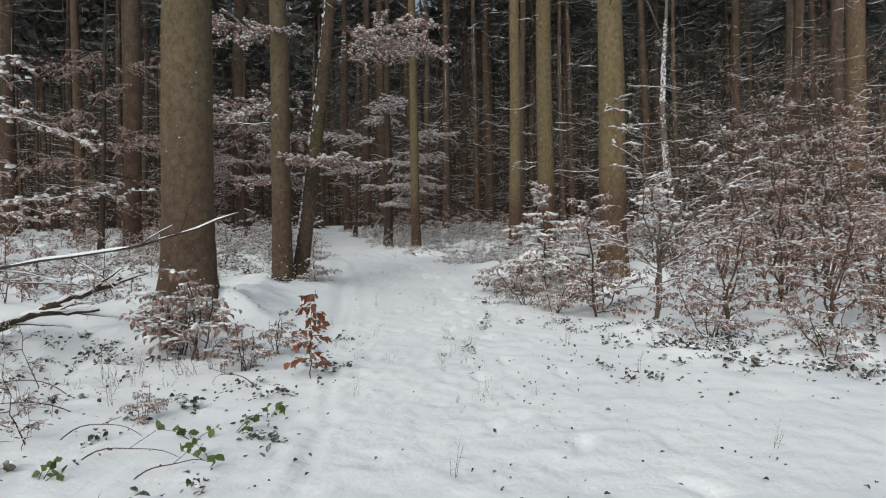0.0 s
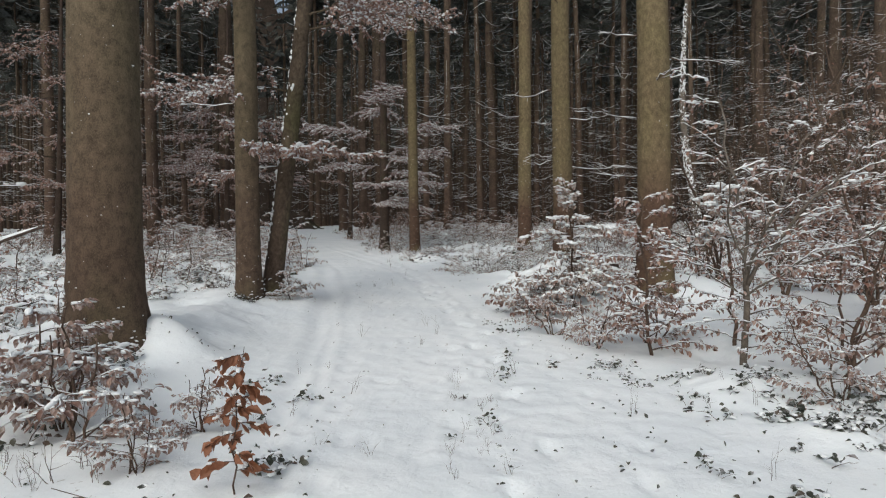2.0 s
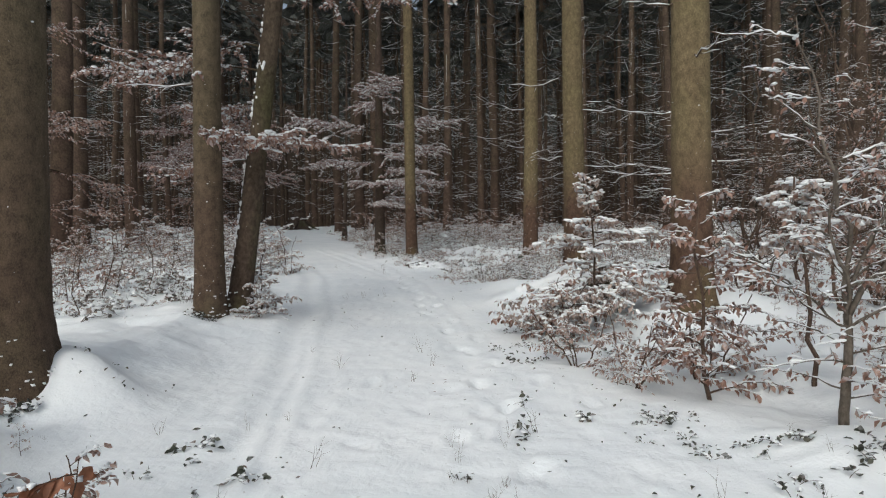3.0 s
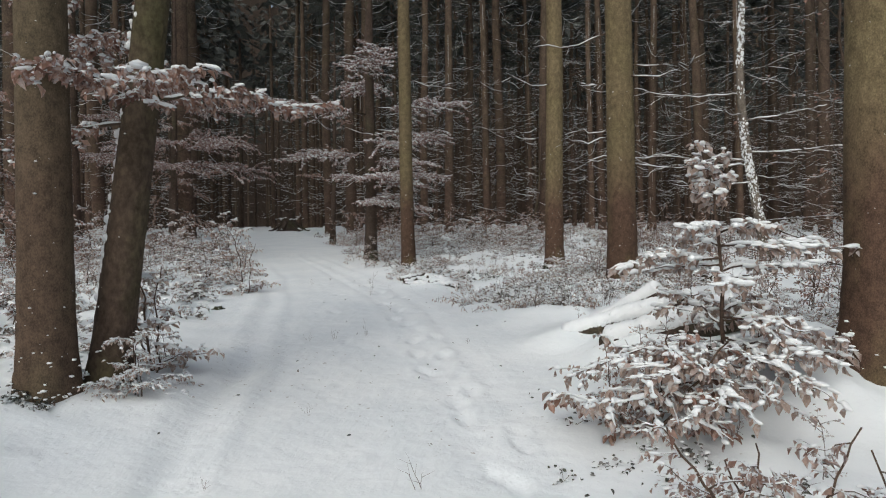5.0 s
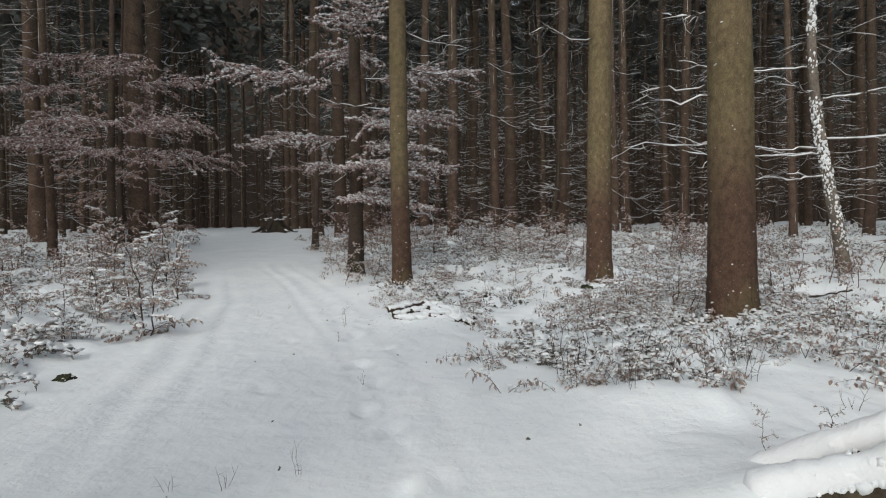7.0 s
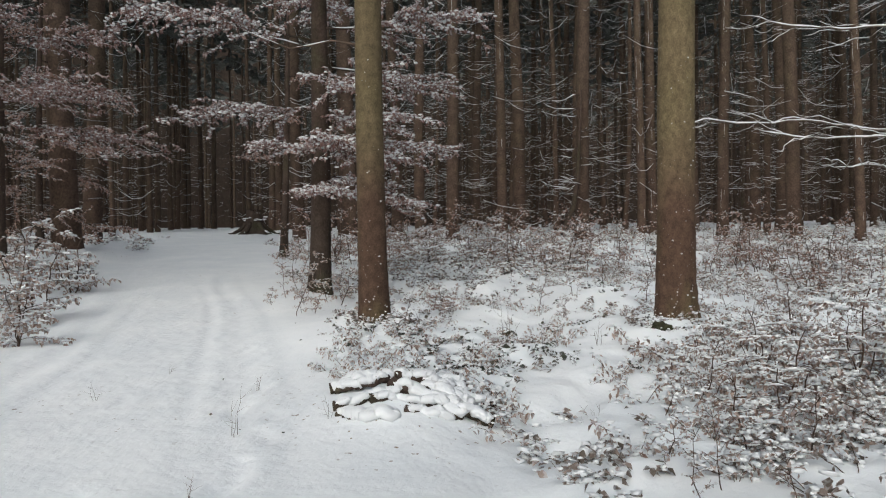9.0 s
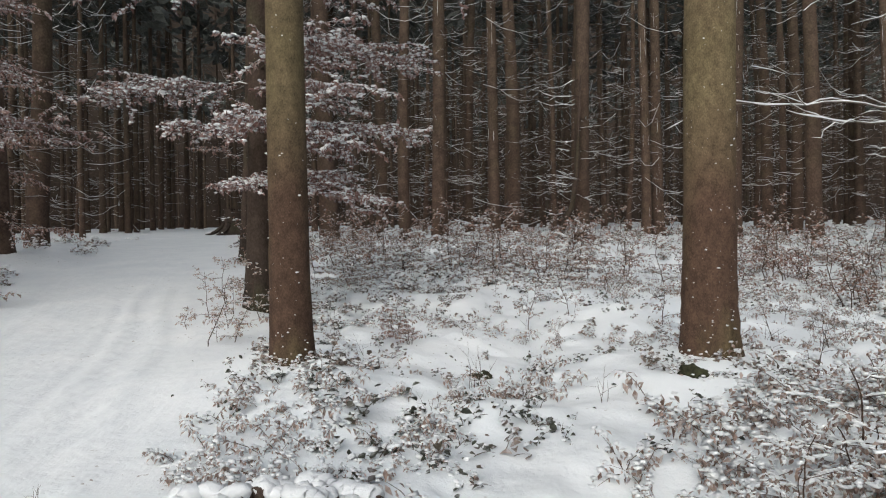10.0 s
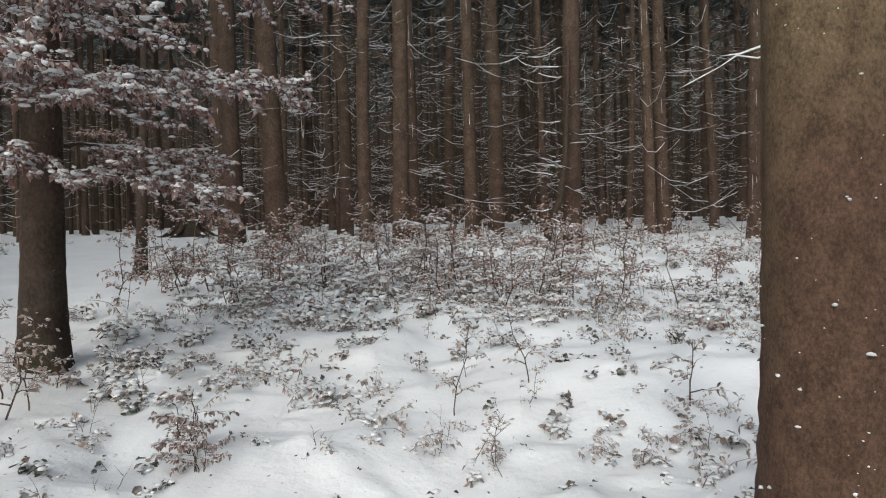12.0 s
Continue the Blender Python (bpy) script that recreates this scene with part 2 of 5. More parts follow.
def clumps(b, at, size, rng, flat=0.65, fine=False):
    """Small uneven lumps of snow."""
    global ICO
    if ICO is None:
        bm = bmesh.new()
        bmesh.ops.create_icosphere(bm, subdivisions=1, radius=1)
        ICO = {True: (np.array([v.co[:] for v in bm.verts]), np.array([[v.index for v in f.verts] for f in bm.faces]))}
        bmesh.ops.subdivide_edges(bm, edges=bm.edges, cuts=1, use_grid_fill=True)
        for v in bm.verts:
            v.co.normalize()
        bmesh.ops.triangulate(bm, faces=bm.faces)
        bm.verts.index_update()
        ICO["round"] = (np.array([v.co[:] for v in bm.verts]), np.array([[v.index for v in f.verts] for f in bm.faces]))
        bm.free()
        tilt = np.array(Euler((0.0, math.atan(math.sqrt(2)), 0.0)).to_matrix() @ Euler((0, 0, math.pi / 4)).to_matrix())
        ICO[False] = (np.array(((1, 0, 0), (0, 1, 0), (-1, 0, 0), (0, -1, 0), (0, 0, 1), (0, 0, -1))) @ tilt.T * 1.15,
                      np.array(((0, 1, 4), (1, 2, 4), (2, 3, 4), (3, 0, 4), (1, 0, 5), (2, 1, 5), (3, 2, 5), (0, 3, 5))))
    shape = ICO[fine]
    at = np.asarray(at, float).reshape(-1, 3)
    if not len(at):
        return
    n, k = len(at), len(shape[0])
    size = np.broadcast_to(np.asarray(size, float), (n,))
    wob = 1 + 0.5 * (rng.random((n, k, 1)) - 0.5)
    st = 0.7 + 1.0 * rng.random((n, 1, 2))
    turn = rng.random((n, 1)) * 6.283
    v = shape[0][None] * wob * size[:, None, None]
    vx, vy = v[..., 0] * st[..., 0], v[..., 1] * st[..., 1]
    v = np.stack([vx * np.cos(turn) - vy * np.sin(turn), vx * np.sin(turn) + vy * np.cos(turn), v[..., 2] * flat], -1) + at[:, None]
    b.add(v.reshape(-1, 3), None, (shape[1][None] + (np.arange(n) * k)[:, None, None]).reshape(-1, 3))


def cushions(b, at, way, size, rng, fine=False):
    """Soft caps of snow lying lengthwise on twigs and leaves."""
    at = np.asarray(at, float).reshape(-1, 3)
    if not len(at):
        return
    clumps(Build(), at[:1], 0.01, rng)
    v0, f = ICO["round" if fine else True]
    n, k = len(at), len(v0)
    h = np.asarray(way, float).reshape(-1, 3) * (1, 1, 0.35)
    h = unit(h + 0.25 * rng.normal(size=(n, 3)) * (1, 1, 0.4))
    s = unit(np.cross(h, (0, 0, 1.0)))
    u = np.cross(s, h)
    size = np.broadcast_to(np.asarray(size, float), (n,))[:, None, None]
    v = v0[None] * (1 + 0.35 * (rng.random((n, k, 1)) - 0.5)) * size
    lng, wid, hgt = (lo + wide * rng.random((n, 1)) for lo, wide in ((0.9, 0.9), (0.44, 0.30), (0.34, 0.22)))
    v = (v[..., 0] * lng)[..., None] * h[:, None] + (v[..., 1] * wid)[..., None] * s[:, None] + (v[..., 2] * hgt)[..., None] * u[:, None]
    b.add((v + at[:, None]).reshape(-1, 3), None, (f[None] + (np.arange(n) * k)[:, None, None]).reshape(-1, 3))


def blades(b, at, way, size, rng, wide=0.55, fold=0.25, droop=0.0, fine=False):
    """Leaves: pointed ovals folded along the midrib, each at a place, with a direction and a length."""
    at = np.asarray(at, float).reshape(-1, 3)
    n = len(at)
    if not n:
        return
    size = np.broadcast_to(np.asarray(size, float), (n,))[:, None]
    d = unit(np.asarray(way, float).reshape(-1, 3) + np.array((0, 0, -droop)))
    s = unit(np.cross(d, unit(rng.normal(size=(n, 3)) * 0.6 + np.array((0, 0, 1.0)))))
    u = np.cross(s, d)
    c = lambda along, side, up: at + size * (along * d + side * wide * s + up * u)
    if fine:
        curl = 0.12 * rng.normal(size=(n, 1))
        v = np.stack([c(0, 0, 0), c(0.22, -0.36, fold * 0.4), c(0.55, -0.5, fold * 0.6), c(0.85, -0.2, fold * 0.3 + curl), c(1.0, 0, curl * 1.5),
                      c(0.85, 0.2, fold * 0.3 + curl), c(0.55, 0.5, fold * 0.6), c(0.22, 0.36, fold * 0.4), c(0.3, 0, 0), c(0.65, 0, curl * 0.4)], 1)
        f = np.array([(0, 8, 1), (1, 8, 2), (8, 9, 2), (2, 9, 3), (9, 4, 3), (0, 7, 8), (7, 6, 8), (8, 6, 9), (6, 5, 9), (9, 5, 4)])
    else:
        v = np.stack([c(0, 0, 0), c(0.45, -0.5, fold * 0.5), c(1.0, 0, -0.08), c(0.45, 0.5, fold * 0.5)], 1)
        f = np.array([(0, 2, 1), (0, 3, 2)])
    k = v.shape[1]
    b.add(v.reshape(-1, 3), None, (f[None] + (np.arange(n) * k)[:, None, None]).reshape(-1, 3))


def thing(name, at, label, category, group="", kind="", turn=0.0):
    ob = new(name)
    ob.empty_display_size = 0.2
    ob.matrix_basis = pose(*at, 0, 0, turn)
    return tagged(ob, label, category, group, kind)


def part(name, b, mat, parent, label="", smooth=True, kind=""):
    me = b.mesh(name, smooth) if isinstance(b, Build) else b
    if not me.materials:
        me.materials.append(mat)
    ob = new(name, me)
    ob.parent = parent
    return tagged(ob, label, kind=kind)


def single(name, b, mat, label, category, kind="", group="", at=(0, 0, 0)):
    me = b.mesh(name)
    me.materials.append(mat)
    ob = new(name, me)
    ob.location = at
    return tagged(ob, label, category, group, kind)


def mat4(x, y, z, turn, size, lean=(0, 0)):
    m = pose(x, y, z, lean[0], lean[1], turn) @ Matrix.Scale(size, 4)
    return np.array(m)


# ---- the lie of the land ----
def lattice(x, y, seed):
    h = np.sin(x * 127.1 + y * 311.7 + seed * 74.7) * 43758.5453
    return h - np.floor(h)


def vnoise(x, y, seed=0):
    x, y = np.asarray(x, float), np.asarray(y, float)
    i, j = np.floor(x), np.floor(y)
    f, g = x - i, y - j
    f, g = f * f * (3 - 2 * f), g * g * (3 - 2 * g)
    a, b, c, d = (lattice(i + p, j + q, seed) for p, q in ((0, 0), (1, 0), (0, 1), (1, 1)))
    return (a * (1 - f) + b * f) * (1 - g) + (c * (1 - f) + d * f) * g - 0.5


RISE_Y = (-40, 0, 4, 7.6, 11.6, 14, 18, 22, 26, 30, 35, 45, 65, 100, 160)
RISE_Z = (-0.6, 0.08, 0.17, 0.29, 0.50, 0.76, 0.97, 1.10, 1.40, 1.77, 2.12, 2.58, 3.4, 4.5, 6.0)
ROAD_Y = (-10, 0, 8, 14, 20, 24, 27, 35, 40, 60, 120)
ROAD_X = (0.6, 0.2, -0.2, -0.9, -2.65, -4.2, -5.4, -7.3, -9.3, -17.0, -40.0)


def rise(y):
    return sum(np.interp(np.asarray(y, float) + o, RISE_Y, RISE_Z) for o in (-1.5, -0.75, 0, 0.75, 1.5)) / 5


def road_x(y):
    return sum(np.interp(np.asarray(y, float) + o, ROAD_Y, ROAD_X) for o in (-2, -1, 0, 1, 2)) / 5


def ease(a, b, x):
    t = np.clip((np.asarray(x, float) - a) / (b - a), 0, 1)
    return t * t * (3 - 2 * t)


def off_road(x, y):
    """0 on the track and in the open foreground, 1 well off it."""
    w = np.interp(y, (0, 6, 12, 20, 27, 35, 40), (3.0, 1.7, 1.6, 1.4, 1.7, 1.3, 1.0))
    a = ease(w, w + 0.9, abs(x - road_x(y)))
    return a * ease(3.5, 5.5, np.asarray(y) - 0.25 * np.asarray(x))


def land(x, y):
    """Height of the snow without its small relief."""
    x, y = np.asarray(x, float), np.asarray(y, float)
    z = rise(y)
    z = z - 0.70 * ease(2.5, 8, x) * ease(11, 18, y) * (1 - ease(22, 32, y))
    z = z + 0.22 * ease(1.5, 3.2, -(x - road_x(y) + 0.2)) * ease(6, 10, y) * (1 - ease(30, 40, y))
    for cx, cy, h, s in ((-2.7, 11.15, 0.25, 0.75), (-2.92, 8.35, 0.14, 0.20), (-2.66, 8.22, 0.10, 0.18), (-2.45, 8.1, 0.06, 0.2), (3.3, 11.7, 0.36, 0.8), (2.8, 17.1, 0.16, 0.6), (-0.33, 18.25, 0.17, 0.4), (-3.25, 8.2, 0.10, 0.8), (2.41, 21.0, 0.16, 0.7), (-0.9, 20.8, 0.17, 0.7), (-2.1, 24.1, 0.1, 0.8), (0.98, 13.1, 0.10, 0.2), (2.5, 12.75, 0.30, 0.5), (1.3, 13.45, 0.10, 0.3), (1.42, 12.45, 0.13, 0.22)):
        z = z + h * np.exp(-((x - cx) ** 2 + (y - cy) ** 2) / (2 * s * s))
    o = off_road(x, y)
    z = z + o * (0.22 * vnoise(x * 0.55, y * 0.55, 1) + 0.16 * vnoise(x * 1.7, y * 1.7, 2)) + 0.02 * vnoise(x * 0.5, y * 0.5, 3)
    return z


def g(x, y):
    return float(land(x, y))


# ---- the ground: one sheet of snow ----
def axis(lo, a, b, hi, step, grow=1.12):
    mid = list(np.arange(a, b, step))
    up, d = [b], step
    while up[-1] < hi:
        d *= grow
        up.append(up[-1] + d)
    down, d = [a], step
    while down[-1] > lo:
        d *= grow
        down.append(down[-1] - d)
    return np.array(down[:0:-1] + mid + up)


def relief(x, y):
    """Ruts, footprints and the small unevenness of trodden and untrodden snow."""
    rx = road_x(y)
    o = off_road(x, y)
    on = 1 - o
    z = (0.006 + 0.012 * o) * vnoise(x * 4, y * 4, 5) + 0.010 * vnoise(x * 9, y * 9, 6) + (0.006 + 0.026 * o) * vnoise(x * 1.6, y * 1.6, 12)
    z = z * (1 - 0.6 * on * ease(7, 13, y))
    z = z + o * (0.06 * vnoise(x * 2.6, y * 2.6, 7) + 0.08 * np.clip(vnoise(x * 5, y * 5, 8), 0, 1))
    # wheel ruts with low shoulders, broken where they were trodden over
    for side, depth, wide in ((-1.12, 0.026, 0.12), (0.62, 0.013, 0.12), (-0.80, 0.009, 0.09), (0.98, 0.008, 0.09)):
        c = rx + side + 0.10 * np.sin(y * 0.35) + 0.03 * np.sin(y * 1.7 + side)
        k = on * depth * (0.55 + 0.9 * np.clip(vnoise(y * 0.5, x * 0 + side * 7, 13) + 0.5, 0, 1)) * (0.4 + 0.6 * ease(3, 9, y))
        z = z - k * np.exp(-((x - c) / wide) ** 2) + 0.45 * k * (np.exp(-((x - c - 0.24) / 0.1) ** 2) + np.exp(-((x - c + 0.24) / 0.1) ** 2))
    c = rx + 0.35 + 0.05 * np.sin(y * 0.9)
    z = z - on * ease(13, 16, y) * 0.013 * np.exp(-((x - c) / 0.08) ** 2)
    # a narrow sledge or wheel line along the left edge
    c = rx - 0.66 - 0.035 * y + 0.02 * np.sin(y * 2.1)
    k = on * 0.020 * (1 - ease(8, 12, y))
    z = z - k * np.exp(-((x - c) / 0.045) ** 2) + 0.5 * k * np.exp(-((x - c + 0.10) / 0.05) ** 2)
    # trodden lumps in the open foreground
    z = z + on * (1 - 0.8 * ease(6, 11, y)) * (0.007 * vnoise(x * 6.5, y * 5, 15) + 0.016 * vnoise(x * 11, y * 9, 16))
    return z


def footprints(x, y, z):
    rng = np.random.default_rng(11)
    steps = []
    for off, start, end, stride, depth in ((0.15, 1.5, 9, 0.62, 0.030), (0.60, 1.2, 24, 0.60, 0.062), (0.66, 7.0, 22, 0.7, 0.05), (-0.55, 2.0, 9.5, 0.7, 0.034), (0.35, 1.0, 9, 0.58, 0.036), (-0.2, 1.4, 20, 1.5, 0.030), (1.2, 1.2, 9, 0.6, 0.04), (-0.9, 1.6, 8, 0.62, 0.032)):
        py, side = start, 1
        while py < end:
            steps.append((float(road_x(py)) + off + side * 0.10 + rng.normal() * 0.05 + 0.10 * math.sin(py * 0.8), py, 0.5 * depth * (0.5 + 0.8 * rng.random()) * (1 - 0.7 * float(ease(17, 20, py))), rng.normal() * 0.3))
            py += stride * (0.85 + 0.3 * rng.random())
            side = -side
    for px, py, depth, turn in steps:
        i = np.searchsorted(XS, (px - 0.35, px + 0.35))
        j = np.searchsorted(YS, (py - 0.4, py + 0.4))
        a, b = slice(j[0], j[1]), slice(i[0], i[1])
        dx, dy = x[a, b] - px, y[a, b] - py
        dx, dy = dx * math.cos(turn) - dy * math.sin(turn), dx * math.sin(turn) + dy * math.cos(turn)
        r = (dx / (0.060 - 0.12 * np.clip(-dy, 0, 0.12))) ** 2 + (dy / 0.14) ** 2
        z[a, b] += depth * (-np.exp(-r ** 2) + 0.30 * np.exp(-((np.sqrt(r) - 1.5) / 0.35) ** 2))
    return z


XS = axis(-130, -4.2, 3.6, 130, 0.042)
YS = axis(-60, 1.6, 24.5, 170, 0.05)
GX, GY = np.meshgrid(XS, YS)
GZ = footprints(GX, GY, land(GX, GY) + relief(GX, GY))
nx, ny = len(XS), len(YS)
ii = (np.arange(ny - 1)[:, None] * nx + np.arange(nx - 1)[None]).reshape(-1)
gb = Build()
gb.add(np.stack([GX, GY, GZ], -1).reshape(-1, 3), np.stack([ii, ii + 1, ii + nx + 1, ii + nx], -1))
single("ground", gb, SNOW_GROUND, "trodden snow over a forest track and its banks", "ground", "structure")


# ---- trees ----
def trunk(height, r, flare, rng, sides=22, bend=0.0, lean=(0.0, 0.0), roots=5, top=0.35, seg=None, low=-0.35):
    """A tapering, slightly crooked stem with a lobed root flare."""
    b = Build()
    n = seg or 44
    zs = np.concatenate([np.linspace(low, 1.2, n // 2, endpoint=False), np.linspace(1.2, height, n - n // 2)])
    a = np.arange(sides) * 2 * np.pi / sides
    ph = rng.random(8) * 6.28
    cx = lean[0] * zs + bend * np.sin(zs * 0.5 + ph[0])
    cy = lean[1] * zs + bend * np.sin(zs * 0.43 + ph[1])
    rad = r * (1 - (1 - top) * np.clip(zs / height, 0, 1))
    fl = np.exp(-np.clip(zs + 0.1, 0, 9) / 0.30)
    lobes = 0.5 + 0.5 * np.cos(roots * a + ph[2]) * 0.8 + 0.2 * np.cos(2 * a + ph[3])
    rr = rad[:, None] * (1 + flare * fl[:, None] * (0.35 + 0.9 * lobes[None])) * (
        1 + 0.018 * np.sin(3 * a[None] + zs[:, None] * 1.3 + ph[4]) + 0.012 * np.sin(7 * a[None] + zs[:, None] * 4 + ph[5]))
    rr = rr * (1 + 0.012 * rng.normal(size=rr.shape))
    v = np.stack([cx[:, None] + rr * np.cos(a), cy[:, None] + rr * np.sin(a), np.broadcast_to(zs[:, None], rr.shape)], -1)
    i = np.arange(n - 1)[:, None] * sides
    k = np.arange(sides)[None]
    k2 = (k + 1) % sides
    b.add(v.reshape(-1, 3), np.stack([i + k, i + k2, i + sides + k2, i + sides + k], -1).reshape(-1, 4))
    return b, (lambda z: (np.interp(z, zs, cx), np.interp(z, zs, cy), np.interp(z, zs, rad)))


def dead_boughs(bt, bs, line, lo, hi, per_m, reach, rng, fine=3, snow=0.012, sides=3, thick=0.011, droop=0.10, pts=6, made=None, twig_snow=True):
    """Bare lower boughs of a spruce in loose whorls, with side twigs and snow along them."""
    z = lo
    while z < hi:
        z += rng.exponential(1 / per_m)
        if made is not None:
            bt, bs = Build(), Build()
            made.append((bt, bs))
        x0, y0, r0 = line(z)
        a = rng.random() * 6.283
        ln = reach * (0.35 + 0.8 * rng.random())
        d = np.array((math.cos(a), math.sin(a), 0))
        s = np.linspace(0, 1, pts)
        lift = -droop - 0.25 * rng.random()
        p = np.stack([x0 + d[0] * (r0 * 0.8 + ln * s), y0 + d[1] * (r0 * 0.8 + ln * s), z + ln * (lift * s + (0.22 + 0.15 * rng.random()) * s ** 2.4)], -1)
        p[1:] += rng.normal(size=(pts - 1, 3)) * 0.025 * ln
        tube(bt, p, thick * (1.1 - 0.85 * s) * (0.7 + 0.5 * ln / reach), sides, cap=False)
        if snow:
            snow_on(bs, p, snow * (1.1 - 0.4 * s), rng, sides)
        side = np.cross(d, (0, 0, 1.0))
        for _ in range(rng.integers(fine + 1) + (1 if fine else 0)):
            k = 0.25 + 0.65 * rng.random()
            q0 = np.array([np.interp(k, s, p[:, c]) for c in range(3)])
            l2 = ln * (0.18 + 0.3 * rng.random())
            e = unit(d * 0.7 + side * rng.choice((-1, 1)) * (0.5 + 0.6 * rng.random()) + np.array((0, 0, 0.25 * rng.normal())))
            u = np.linspace(0, 1, max(3, pts - 2))[:, None]
            q = q0 + e * l2 * u + np.array((0, 0, -0.12)) * l2 * u ** 2 + rng.normal(size=(len(u), 3)) * 0.02 * l2
            tube(bt, q, thick * 0.5 * (1.1 - 0.8 * u[:, 0]), 3, cap=False)
            if snow and twig_snow:
                snow_on(bs, q, snow * 0.75, rng, 3)


def crown(b, line, lo, hi, reach, rng, n=260):
    """Needle-bearing boughs high up: drooping sprays, thinner towards the tip."""
    z = lo + (hi - lo) * rng.random(n) ** 1.1
    k = 1 - (z - lo) / (hi - lo)
    a = rng.random(n) * 6.283
    ln = reach * (0.25 + 0.75 * k) * (0.7 + 0.5 * rng.random(n))
    c = np.array([line(q)[:2] for q in z])
    for f in (0.15, 0.45, 0.75):
        at = np.stack([c[:, 0] + np.cos(a) * ln * f, c[:, 1] + np.sin(a) * ln * f, z - ln * 0.35 * f], -1)
        way = np.stack([np.cos(a), np.sin(a), np.full(n, -0.55)], -1) + rng.normal(size=(n, 3)) * 0.3
        blades(b, at, way, ln * 0.5, rng, 0.62, -0.2)


def flecks(b, line, lo, hi, n, rng, side=None):
    """Crumbs of snow caught in the bark."""
    z = lo + (hi - lo) * rng.random(n) ** 2.2
    a = rng.random(n) * 6.283 if side is None else side + rng.normal(size=n) * 0.9
    q = np.array([line(k) for k in z])
    at = np.stack([q[:, 0] + np.cos(a) * q[:, 2] * 1.03, q[:, 1] + np.sin(a) * q[:, 2] * 1.03, z], -1)
    clumps(b, at, 0.002 + 0.008 * rng.random(n) ** 5, rng, 0.7, True)


def foot_snow(b, r, rng, n=70):
    """Crumbs of snow caught in moss and roots at the foot of a stem."""
    a = rng.random(n) * 6.283
    h = 0.34 * rng.random(n) ** 1.8
    d = r * (1.04 + 0.12 * rng.random(n)) - h * r * 0.55
    clumps(b, np.stack([np.cos(a) * d, np.sin(a) * d, h - 0.02], -1), 0.005 + 0.012 * rng.random(n) * (1 - 1.5 * h), rng, 0.7)


def spruce(x, y, r, height, seed, label, lean=(0, 0), flare=0.5, boughs=(2.2, 12, 2.0), reach=1.3, zbase=None, bark=None, bend=0.02, specks=75, crumbs_side=-1.6):
    rng = np.random.default_rng(seed)
    tree = thing("spruce_tree", (x, y, (g(x, y) if zbase is None else zbase) - 0.02), label, "tree", "spruce trunks beside the track")
    b, line = trunk(height, r, flare, rng, lean=lean, bend=bend)
    part("trunk", b, bark or SPRUCE, tree)
    bs, bc, made = Build(), Build(), []
    dead_boughs(None, None, line, boughs[0], boughs[1], boughs[2], reach, rng, 5, 0.011, 4, made=made)
    for bt, snow in made:
        limb = part("branch", bt, TWIG, tree, "bare dead branch")
        part("snow_ridge", snow, SNOW_CAP, limb, kind="stuff")
    flecks(bs, line, 0.1, 3.0, specks, rng, crumbs_side)
    foot_snow(bs, r * (1 + 0.75 * flare), rng)
    part("snow_cover", bs, SNOW_CAP, tree, "snow crumbs on bark and root flare", kind="stuff")
    crown(bc, line, height * 0.72, height, 1.3, rng, 26)
    part("crown", bc, NEEDLE, tree, "dark needle crown", kind="stuff")
    return tree, line


NEAR = (
    (-3.25, 8.12, 0.33, 26, "thick greyish-brown spruce trunk on a snowy bank", (0, 0), 0.38, (4.5, 13, 1.2)),
    (-2.79, 11.0, 0.170, 22, "slender mossy spruce trunk standing close beside a leaning beech", (-0.008, 0), 0.35, (1.9, 12, 1.6)),
    (3.02, 11.3, 0.245, 25, "straight olive-brown spruce trunk rising behind beech saplings", (0, 0), 0.45, (2.6, 13, 1.3)),
    (2.77, 16.95, 0.235, 25, "smooth brown spruce trunk with a dark knot", (0, 0), 0.28, (2.0, 13, 1.8)),
    (2.41, 20.98, 0.205, 24, "olive and rust-brown spruce trunk flecked with snow", (0.004, 0), 0.28, (3.3, 13, 1.0)),
    (-0.855, 20.8, 0.155, 23, "slim olive-brown spruce trunk at the edge of the track", (-0.012, 0), 0.28, (2.6, 12, 0.9)),
    (10.8, 16.5, 0.27, 25, "stout spruce trunk behind a thicket of saplings", (0, 0), 0.4, (2.0, 13, 2.0)),
)
LINES = []
for k, (x, y, r, h, label, lean, flare, boughs) in enumerate(NEAR):
    LINES.append(spruce(x, y, r, h, 100 + k, label, lean, flare, boughs, bark=SPRUCE_OLIVE if k in (2, 3, 4, 5) else SPRUCE_GREY if k < 2 else SPRUCE, specks=150 if k == 4 else 75))


# a drooping snow-lined limb high on the straight trunk behind the saplings
hook, hsnow = Build(), Build()
hp = np.array(((0.1, -0.1, 4.75), (0.28, -0.2, 4.9), (0.48, -0.28, 4.86), (0.60, -0.33, 4.6), (0.72, -0.36, 4.25), (0.82, -0.4, 4.0)))
tube(hook, hp, (0.03, 0.026, 0.022, 0.018, 0.013, 0.006), 6)
snow_on(hsnow, hp, np.full(6, 0.028), np.random.default_rng(3), 6, 0.0)
limb = part("branch", hook, TWIG, LINES[2][0], "bare dead branch")
part("snow_ridge", hsnow, SNOW_CAP, limb, kind="stuff")


